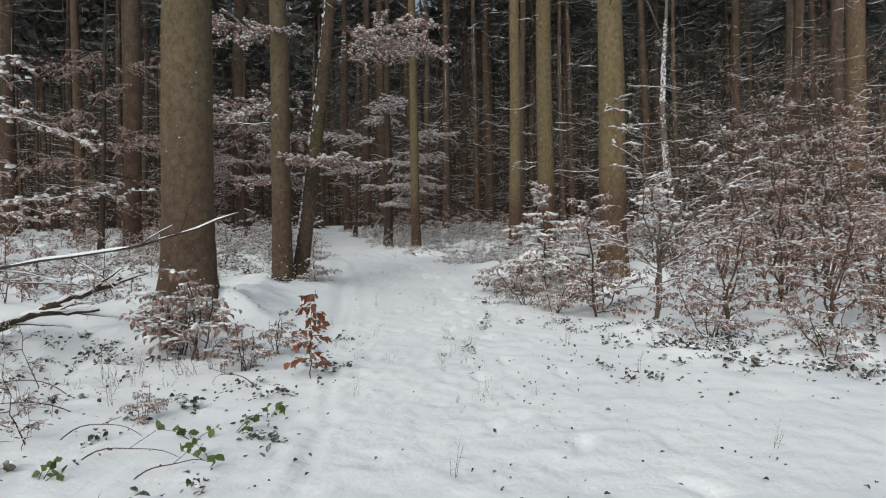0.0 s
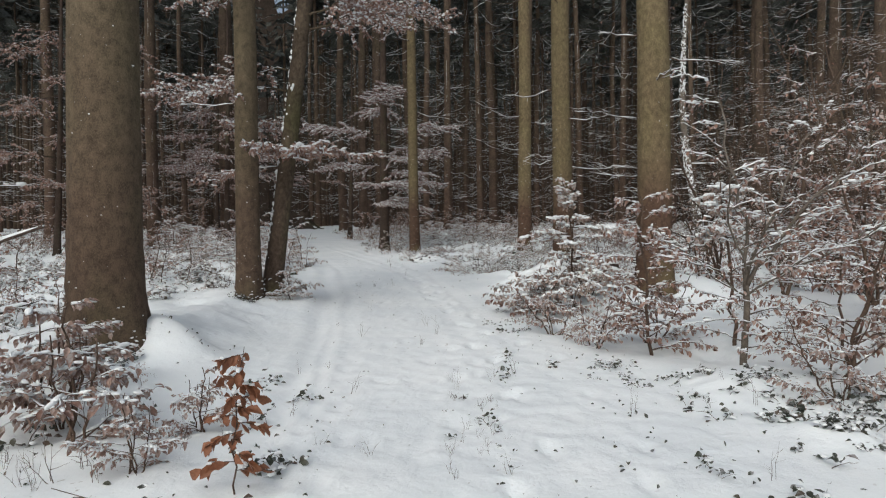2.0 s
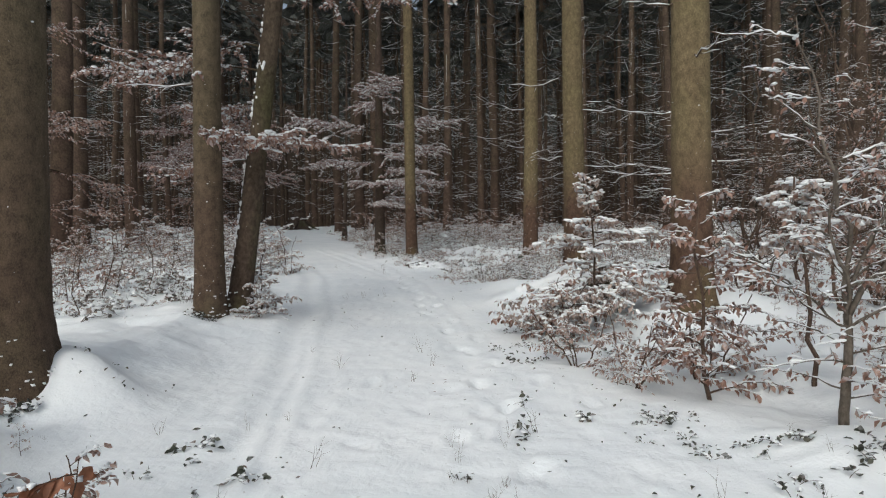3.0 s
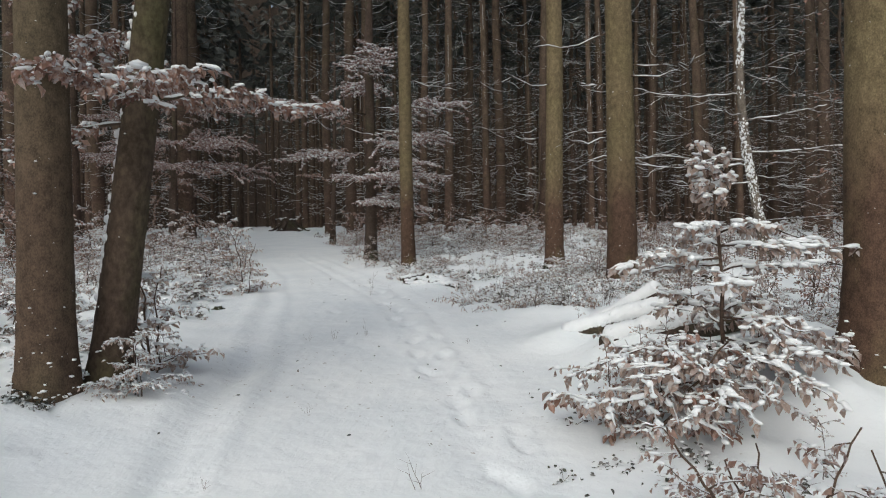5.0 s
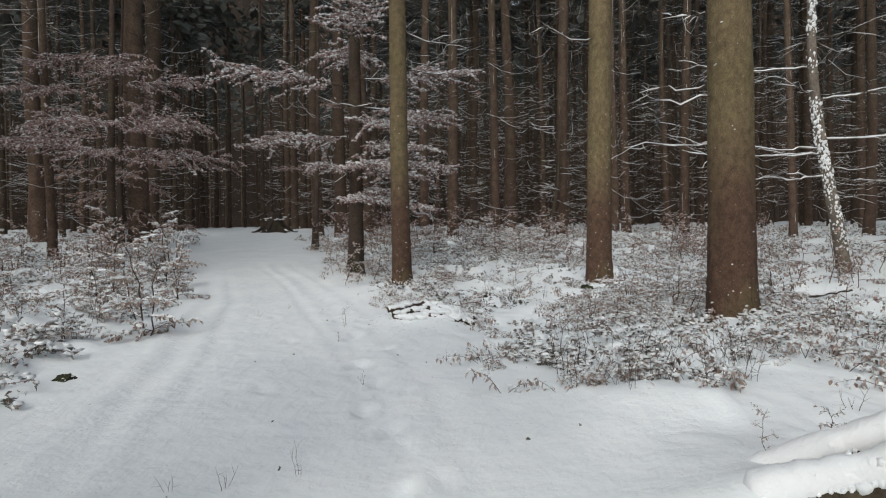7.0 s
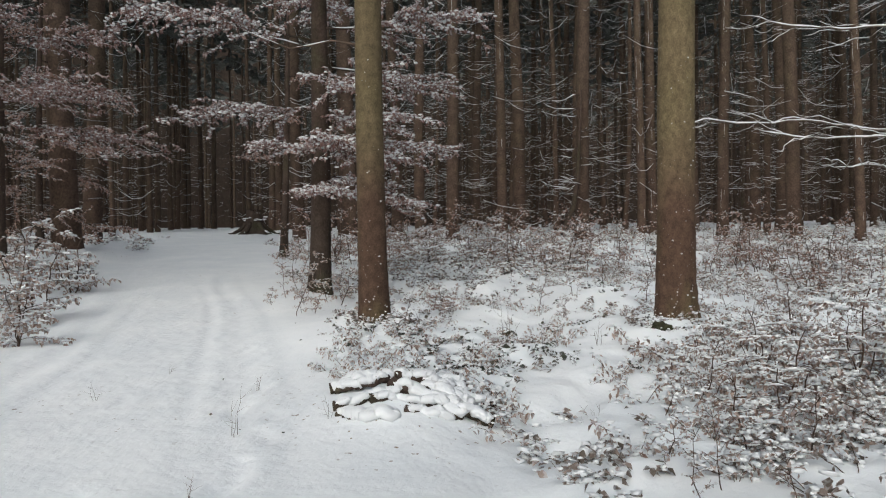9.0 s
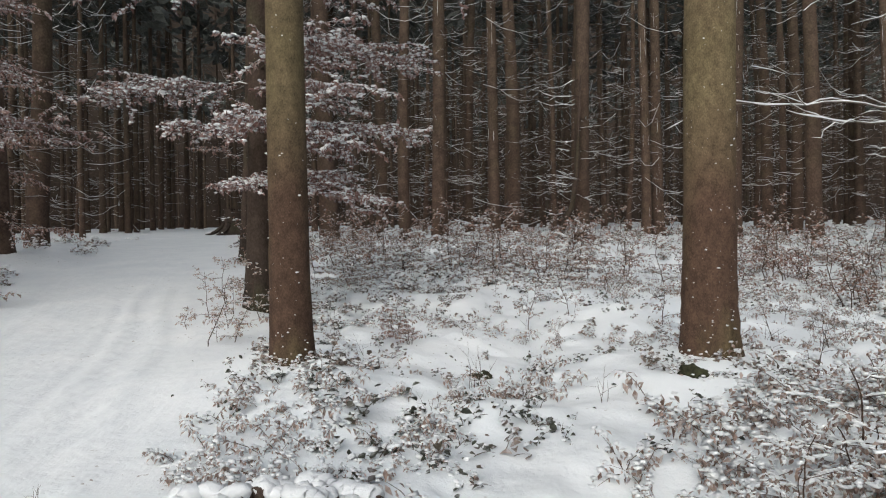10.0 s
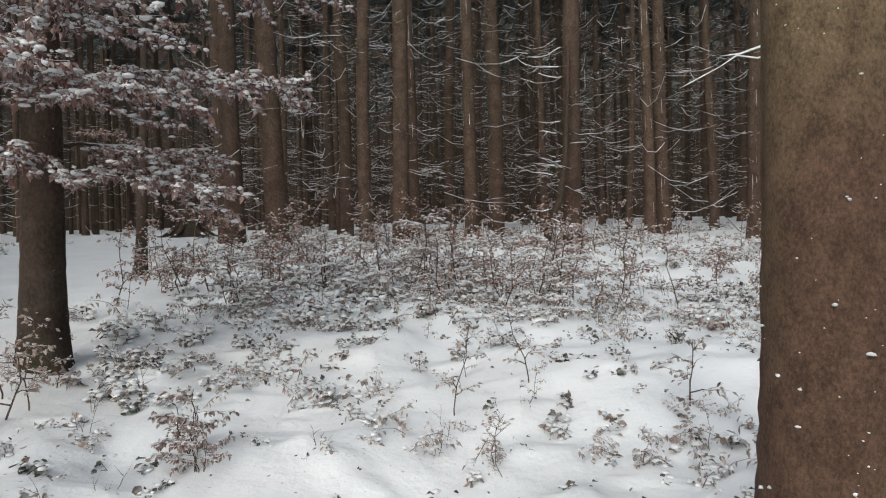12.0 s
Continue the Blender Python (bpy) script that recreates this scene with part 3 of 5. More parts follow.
# spruces of the stand behind: a few stems with all their parts, repeated
def stand_spruce(seed, r, height, reach, per_m):
    rng = np.random.default_rng(seed)
    tree = thing("spruce_tree", (0, 0, 0), "tall dark spruce with dead snow-dusted lower branches", "tree", "spruces of the dense stand")
    b, line = trunk(height, r, 0.35, rng, sides=12, bend=0.06, seg=18)
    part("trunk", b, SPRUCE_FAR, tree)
    bt, bs, bc = Build(), Build(), Build()
    dead_boughs(bt, bs, line, 0.8, height * 0.74, per_m, reach, rng, 2, 0.0076, 3, 0.010, pts=4)
    for side in (2.8 + rng.normal() * 0.5, rng.random() * 6.283):
        # broken streaks of snow blown against the bark
        z = np.linspace(0.5, height * 0.7, 60)
        q = np.array([line(k) for k in z])
        w = np.clip(0.016 * vnoise(z * 1.5, z * 0, seed) + 0.004 * rng.normal(size=60), 0.0005, 0.006)
        tube(bs, np.stack([q[:, 0] + math.cos(side) * q[:, 2] * 0.95, q[:, 1] + math.sin(side) * q[:, 2] * 0.95, z], -1), w, 4, cap=False)
    part("brushwood", bt, TWIG, tree, "bare dead lower branches", kind="stuff")
    part("snow_cover", bs, SNOW_CAP, tree, "thin snow along the branches", kind="stuff")
    crown(bc, line, height * 0.72, height, 2.0, rng, 80)
    part("crown", bc, NEEDLE, tree, "dark needle crown", kind="stuff")
    return tree


KINDS = [stand_spruce(200 + k, r, h, reach, pm) for k, (r, h, reach, pm) in enumerate(
    ((0.16, 22, 1.5, 4.0), (0.20, 24, 1.7, 4.0), (0.13, 20, 1.3, 4.5), (0.23, 25, 1.6, 3.5), (0.10, 17, 1.2, 5.0)))]
# stems whose places are known: x, y, kind, thickness
KNOWN = ((4.15, 33.5, 3, 0.95), (0.2, 34.2, 3, 0.9), (-3.3, 36.0, 3, 1.35), (-4.2, 35.3, 3, 1.1), (2.0, 36.5, 0, 1.2), (2.9, 39.0, 1, 1.3), (11.3, 34.5, 3, 1.0),
         (9.6, 36.0, 1, 1.0), (6.9, 36.5, 0, 1.0), (7.7, 37.5, 1, 1.0), (-2.0, 40.0, 1, 1.1), (-10.5, 33.0, 3, 1.2), (-13.0, 30.5, 3, 1.1), (-12.0, 24.5, 3, 1.2),
         (-9.0, 18.5, 3, 1.1), (-9.4, 29.5, 3, 1.4), (-15.5, 27.0, 1, 1.1), (14.0, 30.0, 3, 1.0), (13.2, 23.5, 1, 1.1), (16.5, 20.0, 3, 1.0), (-11.5, 14.5, 3, 1.0))
PLACED = [(-3.25, 8.1), (3.0, 11.3), (2.77, 16.95), (2.4, 21), (-0.9, 20.8), (10.8, 16.5), (9.75, 26.5), (-2.1, 24.1), (-2.6, 10.8)]
rng = np.random.default_rng(77)


def stand_at(x, y, kind, size, turn):
    m = pose(x, y, g(x, y) - 0.03, rng.normal() * 0.7, rng.normal() * 0.7, turn) @ Matrix.Diagonal((size, size, 1 + 0.3 * (size - 1), 1))
    copy_thing(KINDS[kind], m)
    PLACED.append((x, y))


for x, y, kind, size in KNOWN:
    stand_at(x, y, kind, size, rng.random() * 360)
tries = 0
while len(PLACED) < 138 and tries < 6000:
    tries += 1
    y = 9 + 46 * rng.random() ** 0.8
    x = -34 + 68 * rng.random()
    if abs(x - float(road_x(y))) < 3.2 or (x > -6 and x < 10 and y < 34.5) or abs(x) > 8 + 0.8 * y:
        continue
    if (y < 30 and -9 < x < 12) or (y < 17 and (x > -10 or x < -22)):
        continue
    if min((x - a) ** 2 + (y - b) ** 2 for a, b in PLACED) < 1.7 ** 2:
        continue
    stand_at(x, y, int(rng.choice(5, p=(0.27, 0.22, 0.22, 0.12, 0.17))), 0.85 + 0.35 * rng.random(), rng.random() * 360)
for tree in KINDS:
    # the first of each kind takes its own place at the back of the stand
    x, y = -20 + 9 * KINDS.index(tree), 62
    tree.matrix_basis = pose(x, y, g(x, y))

# far woods: stems, boughs and crowns too many to count
fb, fs, fc = Build(), Build(), Build()
frng = np.random.default_rng(5)
temps = []
for k in range(6):
    t, line = trunk(21 + 4 * frng.random(), 0.12 + 0.1 * frng.random(), 0.2, frng, sides=6, bend=0.08, seg=6)
    s, c = Build(), Build()
    dead_boughs(t, s, line, 1, 15, 1.8, 1.6, frng, 0, 0.013, 3, 0.016, pts=4)
    crown(c, line, 15, 23, 2.2, frng, 45)
    temps.append((t.arrays(), s.arrays(), c.arrays()))
n = 0
while n < 400:
    a, d = frng.normal() * 0.62, 48 + 72 * frng.random() ** 1.1
    x, y = d * math.sin(a), 6 + d * math.cos(a)
    if y < -20:
        continue
    t, s, c = temps[frng.integers(6)]
    m = mat4(x, y, g(x, y), frng.random() * 360, 0.85 + 0.4 * frng.random())
    fb.put(t, m), fs.put(s, m), fc.put(c, m)
    n += 1
for k in range(8500):
    # brushwood between the stems
    d = 31 + 40 * frng.random() ** 1.3
    a = frng.normal() * 0.55
    x, y = d * math.sin(a), 4 + d * math.cos(a)
    if abs(x - float(np.interp(y, ROAD_Y, ROAD_X))) < 2.5 or y < 34:
        continue
    e = frng.random() * 6.283
    ln = 0.6 + 1.3 * frng.random()
    s = np.array((0, 0.33, 0.67, 1.0))[:, None]
    sag = (0.1 + 0.45 * frng.random()) * ln
    q = np.array((x, y, float(np.interp(y, RISE_Y, RISE_Z)) + 0.5 + 18 * frng.random())) + ln * s * np.array((math.cos(e), math.sin(e), 0.15 * frng.normal())) - np.array((0, 0, 2.0 * sag)) * s * (1 - s)
    tube(fs if k % 10 < 4 else fb, q, (0.009, 0.0085, 0.007, 0.004), 3, cap=False)
woods = thing("far_woods", (0, 0, 0), "dense dark spruce wood with dusted dead branches", "woods", kind="stuff")
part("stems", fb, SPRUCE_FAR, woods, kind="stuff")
part("snow_cover", fs, SNOW_CAP, woods, kind="stuff")
part("crowns", fc, NEEDLE, woods, kind="stuff")

# an added ragged belt closes the wood, deep shade painted as its dark colour
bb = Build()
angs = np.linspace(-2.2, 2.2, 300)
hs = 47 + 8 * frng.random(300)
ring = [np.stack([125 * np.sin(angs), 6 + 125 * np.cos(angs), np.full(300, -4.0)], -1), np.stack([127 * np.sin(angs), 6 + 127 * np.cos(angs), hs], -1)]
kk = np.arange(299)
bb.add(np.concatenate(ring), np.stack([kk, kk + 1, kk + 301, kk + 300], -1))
single("backdrop", bb, BACKDROP, "backdrop belt painted as the shade deep in the spruce wood", "woods", "structure")


# ---- beeches: saplings, bushes and overhanging sprays with withered leaves ----
def grow(start, way, length, r, rng, wob=0.06, lift=0.0, n=7):
    s = np.linspace(0, 1, n)[:, None]
    d = unit(np.asarray(way, float))
    p = np.asarray(start, float) + d * length * s + np.array((0, 0, 1.0)) * lift * length * s ** 2
    w = np.cumsum(rng.normal(size=(n, 3)), 0) * wob * length / n
    p = p + w - w[0]
    return p, r * (1.05 - 0.8 * s[:, 0])


def on(p, k):
    s = np.linspace(0, 1, len(p))
    return np.array([np.interp(k, s, p[:, c]) for c in range(3)])


def spray(parts, start, way, length, rng, leaf=0.07, density=1.0, snow=1.0, r=0.012, lift=-0.05, fan=1.0, lite=False, fine=False, laden=False, leafy=1.0):
    """One beech bough: flat fan of twigs, withered leaves hanging from them, snow lying on both."""
    bt, bl, bs = parts
    p, rad = grow(start, way, length, r, rng, 0.18 if fine else 0.30, lift, 5 if lite else 8)
    tube(bt, p, rad, 3 if lite else 5, cap=False)
    snow_on(bs, p, snow * (0.004 + rad * 0.8), rng, 3 if lite else 4, 0.15)
    d = unit(p[-1] - p[0])
    side = unit(np.cross(d, (0, 0, 1.0)))
    twigs = []
    n = 3 if lite else max(3, int(length * 8 * density))
    for j in range(n):
        k = 0.15 + 0.83 * (j + rng.random()) / n
        e = unit(d * 0.7 + side * (1 if j % 2 else -1) * (0.5 + 0.6 * rng.random()) + np.array((0, 0, (0.14 if fine else 0.30) * rng.normal())))
        ln = (0.05 + length * (0.14 + 0.26 * rng.random())) * (1.15 - 0.6 * k) * fan
        q, qr = grow(on(p, k), e, ln, 0.0026, rng, 0.30, -0.12, 3 if lite else 5)
        tube(bt, q, qr, 3, cap=False)
        if not lite:
            snow_on(bs, q, snow * (0.0075 if laden else 0.0048), rng, 3, 0.25)
        twigs.append((q, ln))
    twigs.append((p[len(p) // 3:], length * 0.6))
    at, dirs, caps, lie = [], [], [], []
    hang = 0.95 if laden else 0.5
    for q, ln in twigs:
        m = max(2, int(ln / 0.030 * density * leafy)) if leafy > 0.5 else int(ln / 0.030 * leafy + rng.random())
        e = unit(q[-1] - q[0])
        for i in range(m):
            a = on(q, (i + rng.random()) / m) + rng.normal(size=3) * 0.012
            at.append(a)
            dirs.append(unit(e * 0.6 + rng.normal(size=3) * (0.6, 0.6, 0.3) + np.array((0, 0, -hang))))
            if rng.random() < (0.62 if laden else 0.8 if fine else 0.62) * snow:
                caps.append(a + (np.array((0, 0, 0.012)) + dirs[-1] * leaf * 0.12 if laden else dirs[-1] * leaf * 0.35 + np.array((0, 0, 0.008))))
                lie.append(e + 0.5 * dirs[-1] * (1, 1, 0.3))
    at, dirs = np.array(at), np.array(dirs)
    blades(bl, at, dirs, leaf * (0.55 + 0.65 * rng.random(len(at))), rng, 0.50 if laden else 0.55, 0.4, fine=laden and fine)
    if caps and laden:
        cushions(bs, np.array(caps), np.array(lie), leaf * min(snow, 1.25) * (0.15 + 0.31 * rng.random(len(caps)) ** 1.7), rng, fine)
    elif caps:
        clumps(bs, np.array(caps), leaf * snow * ((0.09 + 0.27 * rng.random(len(caps)) ** 1.8) if fine else (0.11 + 0.25 * rng.random(len(caps)) ** 1.6)), rng, 0.6, fine)


def sapling(height, seed, leaf=0.065, boughs=14, reach=0.55, density=1.0, snow=1.0, stems=1, low=0.12, r=0.014, up=0.45, lean=0.12, lite=False, fine=False, laden=False, leafy=1.0):
    """Templates (wood, leaves, snow) of a young beech."""
    rng = np.random.default_rng(seed)
    parts = (Build(), Build(), Build())
    for s in range(stems):
        a = rng.random() * 6.283
        tilt = lean * rng.random() + (0.45 if stems > 1 else 0) * rng.random()
        h = height * (1 if s == 0 else 0.6 + 0.35 * rng.random())
        p, rad = grow((0.03 * s, 0, -0.12), (math.cos(a) * tilt, math.sin(a) * tilt, 1), h + 0.12, r * (1.2 if s == 0 else 0.9), rng, 0.22, 0, 6 if lite else 12)
        tube(parts[0], p, rad + (0.001 if lite else 0.002), 3 if lite else 7, cap=False)
        if not lite:
            snow_on(parts[2], p, 0.003 + rad * 0.35, rng, 4, 0.4)
        nb = max(3, boughs // stems)
        for j in range(nb):
            k = low + (0.97 - low) * (j + rng.random()) / nb
            b = j * 2.4 + rng.random() * 1.5
            ln = reach * (1.15 - 0.75 * k) * (0.5 + 0.8 * rng.random()) * (height if height < 1 else 1 + 0.35 * (height - 1))
            spray(parts, on(p, k), (math.cos(b), math.sin(b), up * (0.2 + 1.4 * rng.random())), ln, rng, leaf, density, snow, 0.004 + 0.3 * rad[0] * (1 - k) ** 1.2, -0.2, 1.0, lite, fine, laden, leafy)
    return parts


def laden_sapling(seed, leaf=0.075):
    """A young beech under fresh snow: a plume at the tip, two long side boughs, a broad drooping skirt."""
    rng = np.random.default_rng(seed)
    parts = (Build(), Build(), Build())
    p, rad = grow((0.10, 0, -0.1), (-0.07, 0, 1), 1.92, 0.017, rng, 0.10, 0, 14)
    tube(parts[0], p, rad + 0.002, 7)
    snow_on(parts[2], p, 0.004 + rad * 0.4, rng, 5, 0.3)
    for j in range(13):
        b = j * 2.4 + rng.random()
        spray(parts, on(p, 0.80 + 0.2 * j / 13), (math.cos(b), math.sin(b), 0.5), 0.08 + 0.10 * rng.random(), rng, leaf, 1.6, 1.1, 0.005, -0.25, 0.8, fine=True, laden=True)
    for b, k, ln, up in ((0.15, 0.66, 1.0, 0.10), (3.3, 0.62, 0.78, 0.02), (4.9, 0.70, 0.5, 0.15), (1.7, 0.66, 0.6, 0.2), (5.7, 0.58, 0.6, 0.1), (3.9, 0.72, 0.4, 0.1), (2.5, 0.6, 0.5, 0.1), (4.4, 0.55, 0.6, 0.05)):
        spray(parts, on(p, k), (math.cos(b), math.sin(b), up), ln, rng, leaf, 1.25, 1.25, 0.010, -0.10, 0.75, fine=True, laden=True)
    for j in range(26):
        b = j * 2.4 + rng.random()
        k = 0.17 + 0.28 * rng.random()
        if 1.7 < b % 6.283 < 3.1:
            continue
        spray(parts, on(p, k), (math.cos(b), math.sin(b), 0.25 * rng.random()), (0.65 + 0.6 * rng.random()) * (1.25 - k), rng, leaf, 1.2, 1.05, 0.009, -0.18, 1.0, fine=True, laden=True)
    return parts


def place_sapling(name, parts, at, label, category="sapling", turn=0, mat=None, group="", bark=None):
    ob = thing(name, (at[0], at[1], g(at[0], at[1])), label, category, group, turn=turn)
    part("stem", parts[0], bark or TWIG, ob)
    part("leaves", parts[1], mat or LEAF_BROWN, ob, "withered brown leaves", kind="stuff")
    part("snow_cover", parts[2], SNOW_CAP, ob, "loose snow on twigs and leaves", kind="stuff")
    return ob


# the saplings along the right bank of the track
THICK = "beech saplings along the track"
def forked(seed, leaf=0.06):
    """A grey sapling whose stem parts into rising, mostly bare limbs with snow along them."""
    rng = np.random.default_rng(seed)
    parts = (Build(), Build(), Build())
    p, rad = grow((0, 0, -0.1), (0.10, 0.02, 1), 0.85, 0.036, rng, 0.10, 0, 9)
    tube(parts[0], p, 0.034 - 0.008 * np.linspace(0, 1, 9), 8)
    for a, tilt, ln, thick in ((0.0, 1.05, 1.9, 0.019), (2.8, 0.22, 1.9, 0.017), (4.2, 0.5, 1.2, 0.013), (0.4, 0.45, 1.7, 0.015), (5.6, 1.6, 1.2, 0.011), (3.2, 1.5, 0.8, 0.010)):
        q, qr = grow(p[-1] - (0, 0, 0.10 * rng.random()), (math.cos(a) * tilt, math.sin(a) * tilt, 1), ln, thick, rng, 0.22, 0.03, 12)
        tube(parts[0], q, qr, 6)
        snow_on(parts[2], q, 0.006 + qr * 0.65, rng, 5, 0.1)
        for k in range(9):
            b = a + rng.normal() * 1.2
            spray(parts, on(q, 0.12 + 0.1 * k), (math.cos(b), math.sin(b), 0.3 + 0.5 * rng.random()), 0.65 * (1.1 - 0.07 * k) * (0.5 + 0.7 * rng.random()), rng, leaf, 0.8, 1.0, 0.007, -0.12, fine=True, laden=True, leafy=0.30)
    for k in range(9):
        b = k * 2.4
        spray(parts, on(p, 0.35 + 0.07 * k), (math.cos(b), math.sin(b), 0.25), 0.5 + 0.4 * rng.random(), rng, leaf, 0.8, 1.0, 0.007, -0.15, fine=True, laden=True, leafy=0.3)
    return parts


def tall_twiggy(seed, height):
    """A tall thin beech, its twigs nearly bare and dusted with snow."""
    return sapling(height, seed, 0.06, 56, 0.95, 0.7, 0.40, 3, 0.15, 0.022, 0.7, 0.25, leafy=0.05)


place_sapling("beech_sapling", forked(1), (2.56, 7.58), "forked grey beech sapling with snow along its bare limbs", "sapling", 0, group=THICK, bark=BEECH_GREY)
place_sapling("beech_sapling", sapling(1.75, 12, 0.07, 22, 0.50, 1.5, 1.25, 1, 0.62, 0.016, 0.25, fine=True, laden=True), (2.92, 8.52), "thin beech sapling carrying a broad cushion of snow at its top", "sapling", 0, LEAF_PALE, group=THICK)
place_sapling("beech_sapling", sapling(1.55, 2, 0.07, 24, 0.60, 1.1, 0.85, 1, 0.10, 0.014, 0.5, fine=True, laden=True), (2.03, 8.35), "bushy young beech holding pale brown leaves", "sapling", 10, group=THICK)
place_sapling("beech_sapling", laden_sapling(3), (1.73, 11.08), "upright beech sapling bowed under clumps of fresh snow", "sapling", 0, LEAF_PALE, group=THICK)
place_sapling("beech_sapling", sapling(0.8, 4, 0.075, 18, 0.6, 1.1, 1.0, 2, 0.06, 0.010, 0.3, fine=True, laden=True), (1.15, 10.75), "low brown-leaved beech sapling skirting the track", "sapling", 0, group=THICK)
T1 = place_sapling("beech_bush", sapling(1.3, 5, 0.075, 24, 0.8, 0.75, 0.75, 3, 0.12, 0.014, 0.55, laden=True), (3.1, 7.1), "many-stemmed beech bush with brown leaves and snow", "bush", 0, group=THICK)
T2 = place_sapling("beech_bush", sapling(2.7, 6, 0.07, 40, 0.85, 0.55, 0.72, 4, 0.15, 0.016, 0.65, laden=True), (4.3, 8.3), "tall tangled beech bush with reddish leaves", "bush", 0, group=THICK)
T3 = place_sapling("beech_bush", sapling(0.9, 7, 0.065, 22, 0.7, 1.0, 0.8, 4, 0.05, 0.009, 0.4, laden=True), (2.2, 9.0), "knee-high beech bush sprinkled with snow", "bush", 0, LEAF_PINK, group=THICK)
for k, (src, x, y, s) in enumerate(((T1, 4.2, 7.0, 1.05), (T2, 5.2, 9.6, 1.1), (T3, 1.55, 8.7, 0.8), (T3, 2.8, 6.6, 0.8), (T1, 5.4, 7.6, 1.2), (T2, 6.3, 8.4, 1.15),
                                    (T2, 6.8, 11.5, 1.5), (T3, 2.1, 11.4, 0.6), (T3, 1.05, 11.0, 0.6), (T2, 8.5, 10.8, 1.6), (T2, 7.6, 14.5, 1.4), (T3, 3.7, 6.1, 0.75), (T3, 1.2, 9.4, 0.8), (T2, 5.0, 7.3, 0.85), (T3, 4.6, 6.3, 0.9))):
    copy_thing(src, pose(x, y, g(x, y), 0, 0, 57 * k) @ Matrix.Scale(s, 4))
T4 = place_sapling("beech_sapling", tall_twiggy(14, 4.2), (5.2, 11.8), "tall thin beech with bare snow-dusted twigs", "sapling", 0, group="tall thin beeches behind the saplings")
for k, (x, y, s) in enumerate(((6.4, 12.9, 1.1), (7.6, 13.4, 1.25), (9.0, 15.2, 1.2), (6.3, 10.4, 0.95), (4.3, 12.6, 0.8), (4.9, 13.4, 1.1), (10.0, 21.3, 1.1), (11.2, 23.0, 1.2))):
    copy_thing(T4, pose(x, y, g(x, y), 0, 0, 97 * k) @ Matrix.Scale(s, 4))

# left of the track
LEFTS = "beech bushes on the left bank"
L1 = place_sapling("beech_bush", sapling(0.85, 8, 0.085, 22, 0.8, 0.9, 0.85, 4, 0.05, 0.009, 0.45, fine=True, laden=True), (-2.35, 5.9), "reddish-brown beech bush at the foot of a thick trunk", "bush", 0, LEAF_PINK, group=LEFTS)
for k, (x, y, s) in enumerate(((-1.75, 5.5, 0.5), (-2.85, 6.9, 0.8), (-1.62, 6.2, 0.5), (-1.98, 4.15, 0.28), (-0.2, 22.3, 0.42), (-0.05, 22.05, 0.3), (-2.6, 6.3, 0.85))):
    copy_thing(L1, pose(x, y, g(x, y), 0, 0, 71 * k + 30) @ Matrix.Scale(s, 4))
L2 = place_sapling("beech_bush", sapling(0.75, 18, 0.052, 24, 0.85, 1.35, 1.25, 4, 0.05, 0.006, 0.3, fine=True, laden=True), (4.0, 18.4), "low beech bush with pale leaves bowed under snow", "bush", 0, LEAF_PALE, group="snow-laden low bushes")
for k, (x, y, s) in enumerate(((-2.25, 11.1, 0.6), (-2.55, 12.3, 0.4), (2.0, 18.0, 0.75), (2.75, 18.5, 0.9), (3.3, 17.9, 0.9), (2.3, 18.9, 0.75), (3.4, 19.0, 0.9), (1.7, 18.5, 0.55), (2.9, 19.6, 0.7),
                               (1.35, 11.6, 0.5), (-4.25, 17.9, 0.7), (-5.1, 19.2, 0.8), (-6.4, 18.6, 0.9), (-6.0, 20.8, 0.9), (-7.4, 20.0, 1.0), (-3.9, 16.6, 0.6), (-5.2, 16.4, 0.7),
                               (0.4, 26.6, 1.0), (1.4, 27.2, 1.15), (-0.4, 27.6, 1.1), (2.3, 26.4, 0.9), (0.9, 28.6, 1.2), (2.9, 28.2, 1.1), (-1.2, 26.2, 0.9))):
    copy_thing(L2, pose(x, y, g(x, y), 0, 0, 83 * k + 12) @ Matrix.Scale(s, 4))
L3 = place_sapling("beech_bush", sapling(1.2, 19, 0.066, 24, 0.46, 1.1, 1.1, 3, 0.05, 0.008, 0.6, fine=True, laden=True), (-2.5, 11.9), "upright beech bush beside a leaning trunk under snow", "bush", 0, LEAF_PALE, group="upright snowy bushes on the left bank")
for k, (x, y, s) in enumerate(((-3.4, 17.2, 0.95), (-5.2, 21.9, 1.1), (-4.4, 20.4, 0.8), (-6.9, 22.6, 1.1), (-8.2, 21.2, 1.2), (-4.0, 14.6, 0.6), (-6.2, 24.4, 1.2))):
    copy_thing(L3, pose(x, y, g(x, y), 0, 0, 61 * k + 20) @ Matrix.Scale(s, 4))
place_sapling("beech_sapling", sapling(3.0, 9, 0.075, 22, 1.1, 0.8, 1.1, 1, 0.25, 0.03, 0.25), (-4.3, 5.2), "tall thin beech sapling with hanging leaves and snowy boughs", "sapling", 0, group=LEFTS)


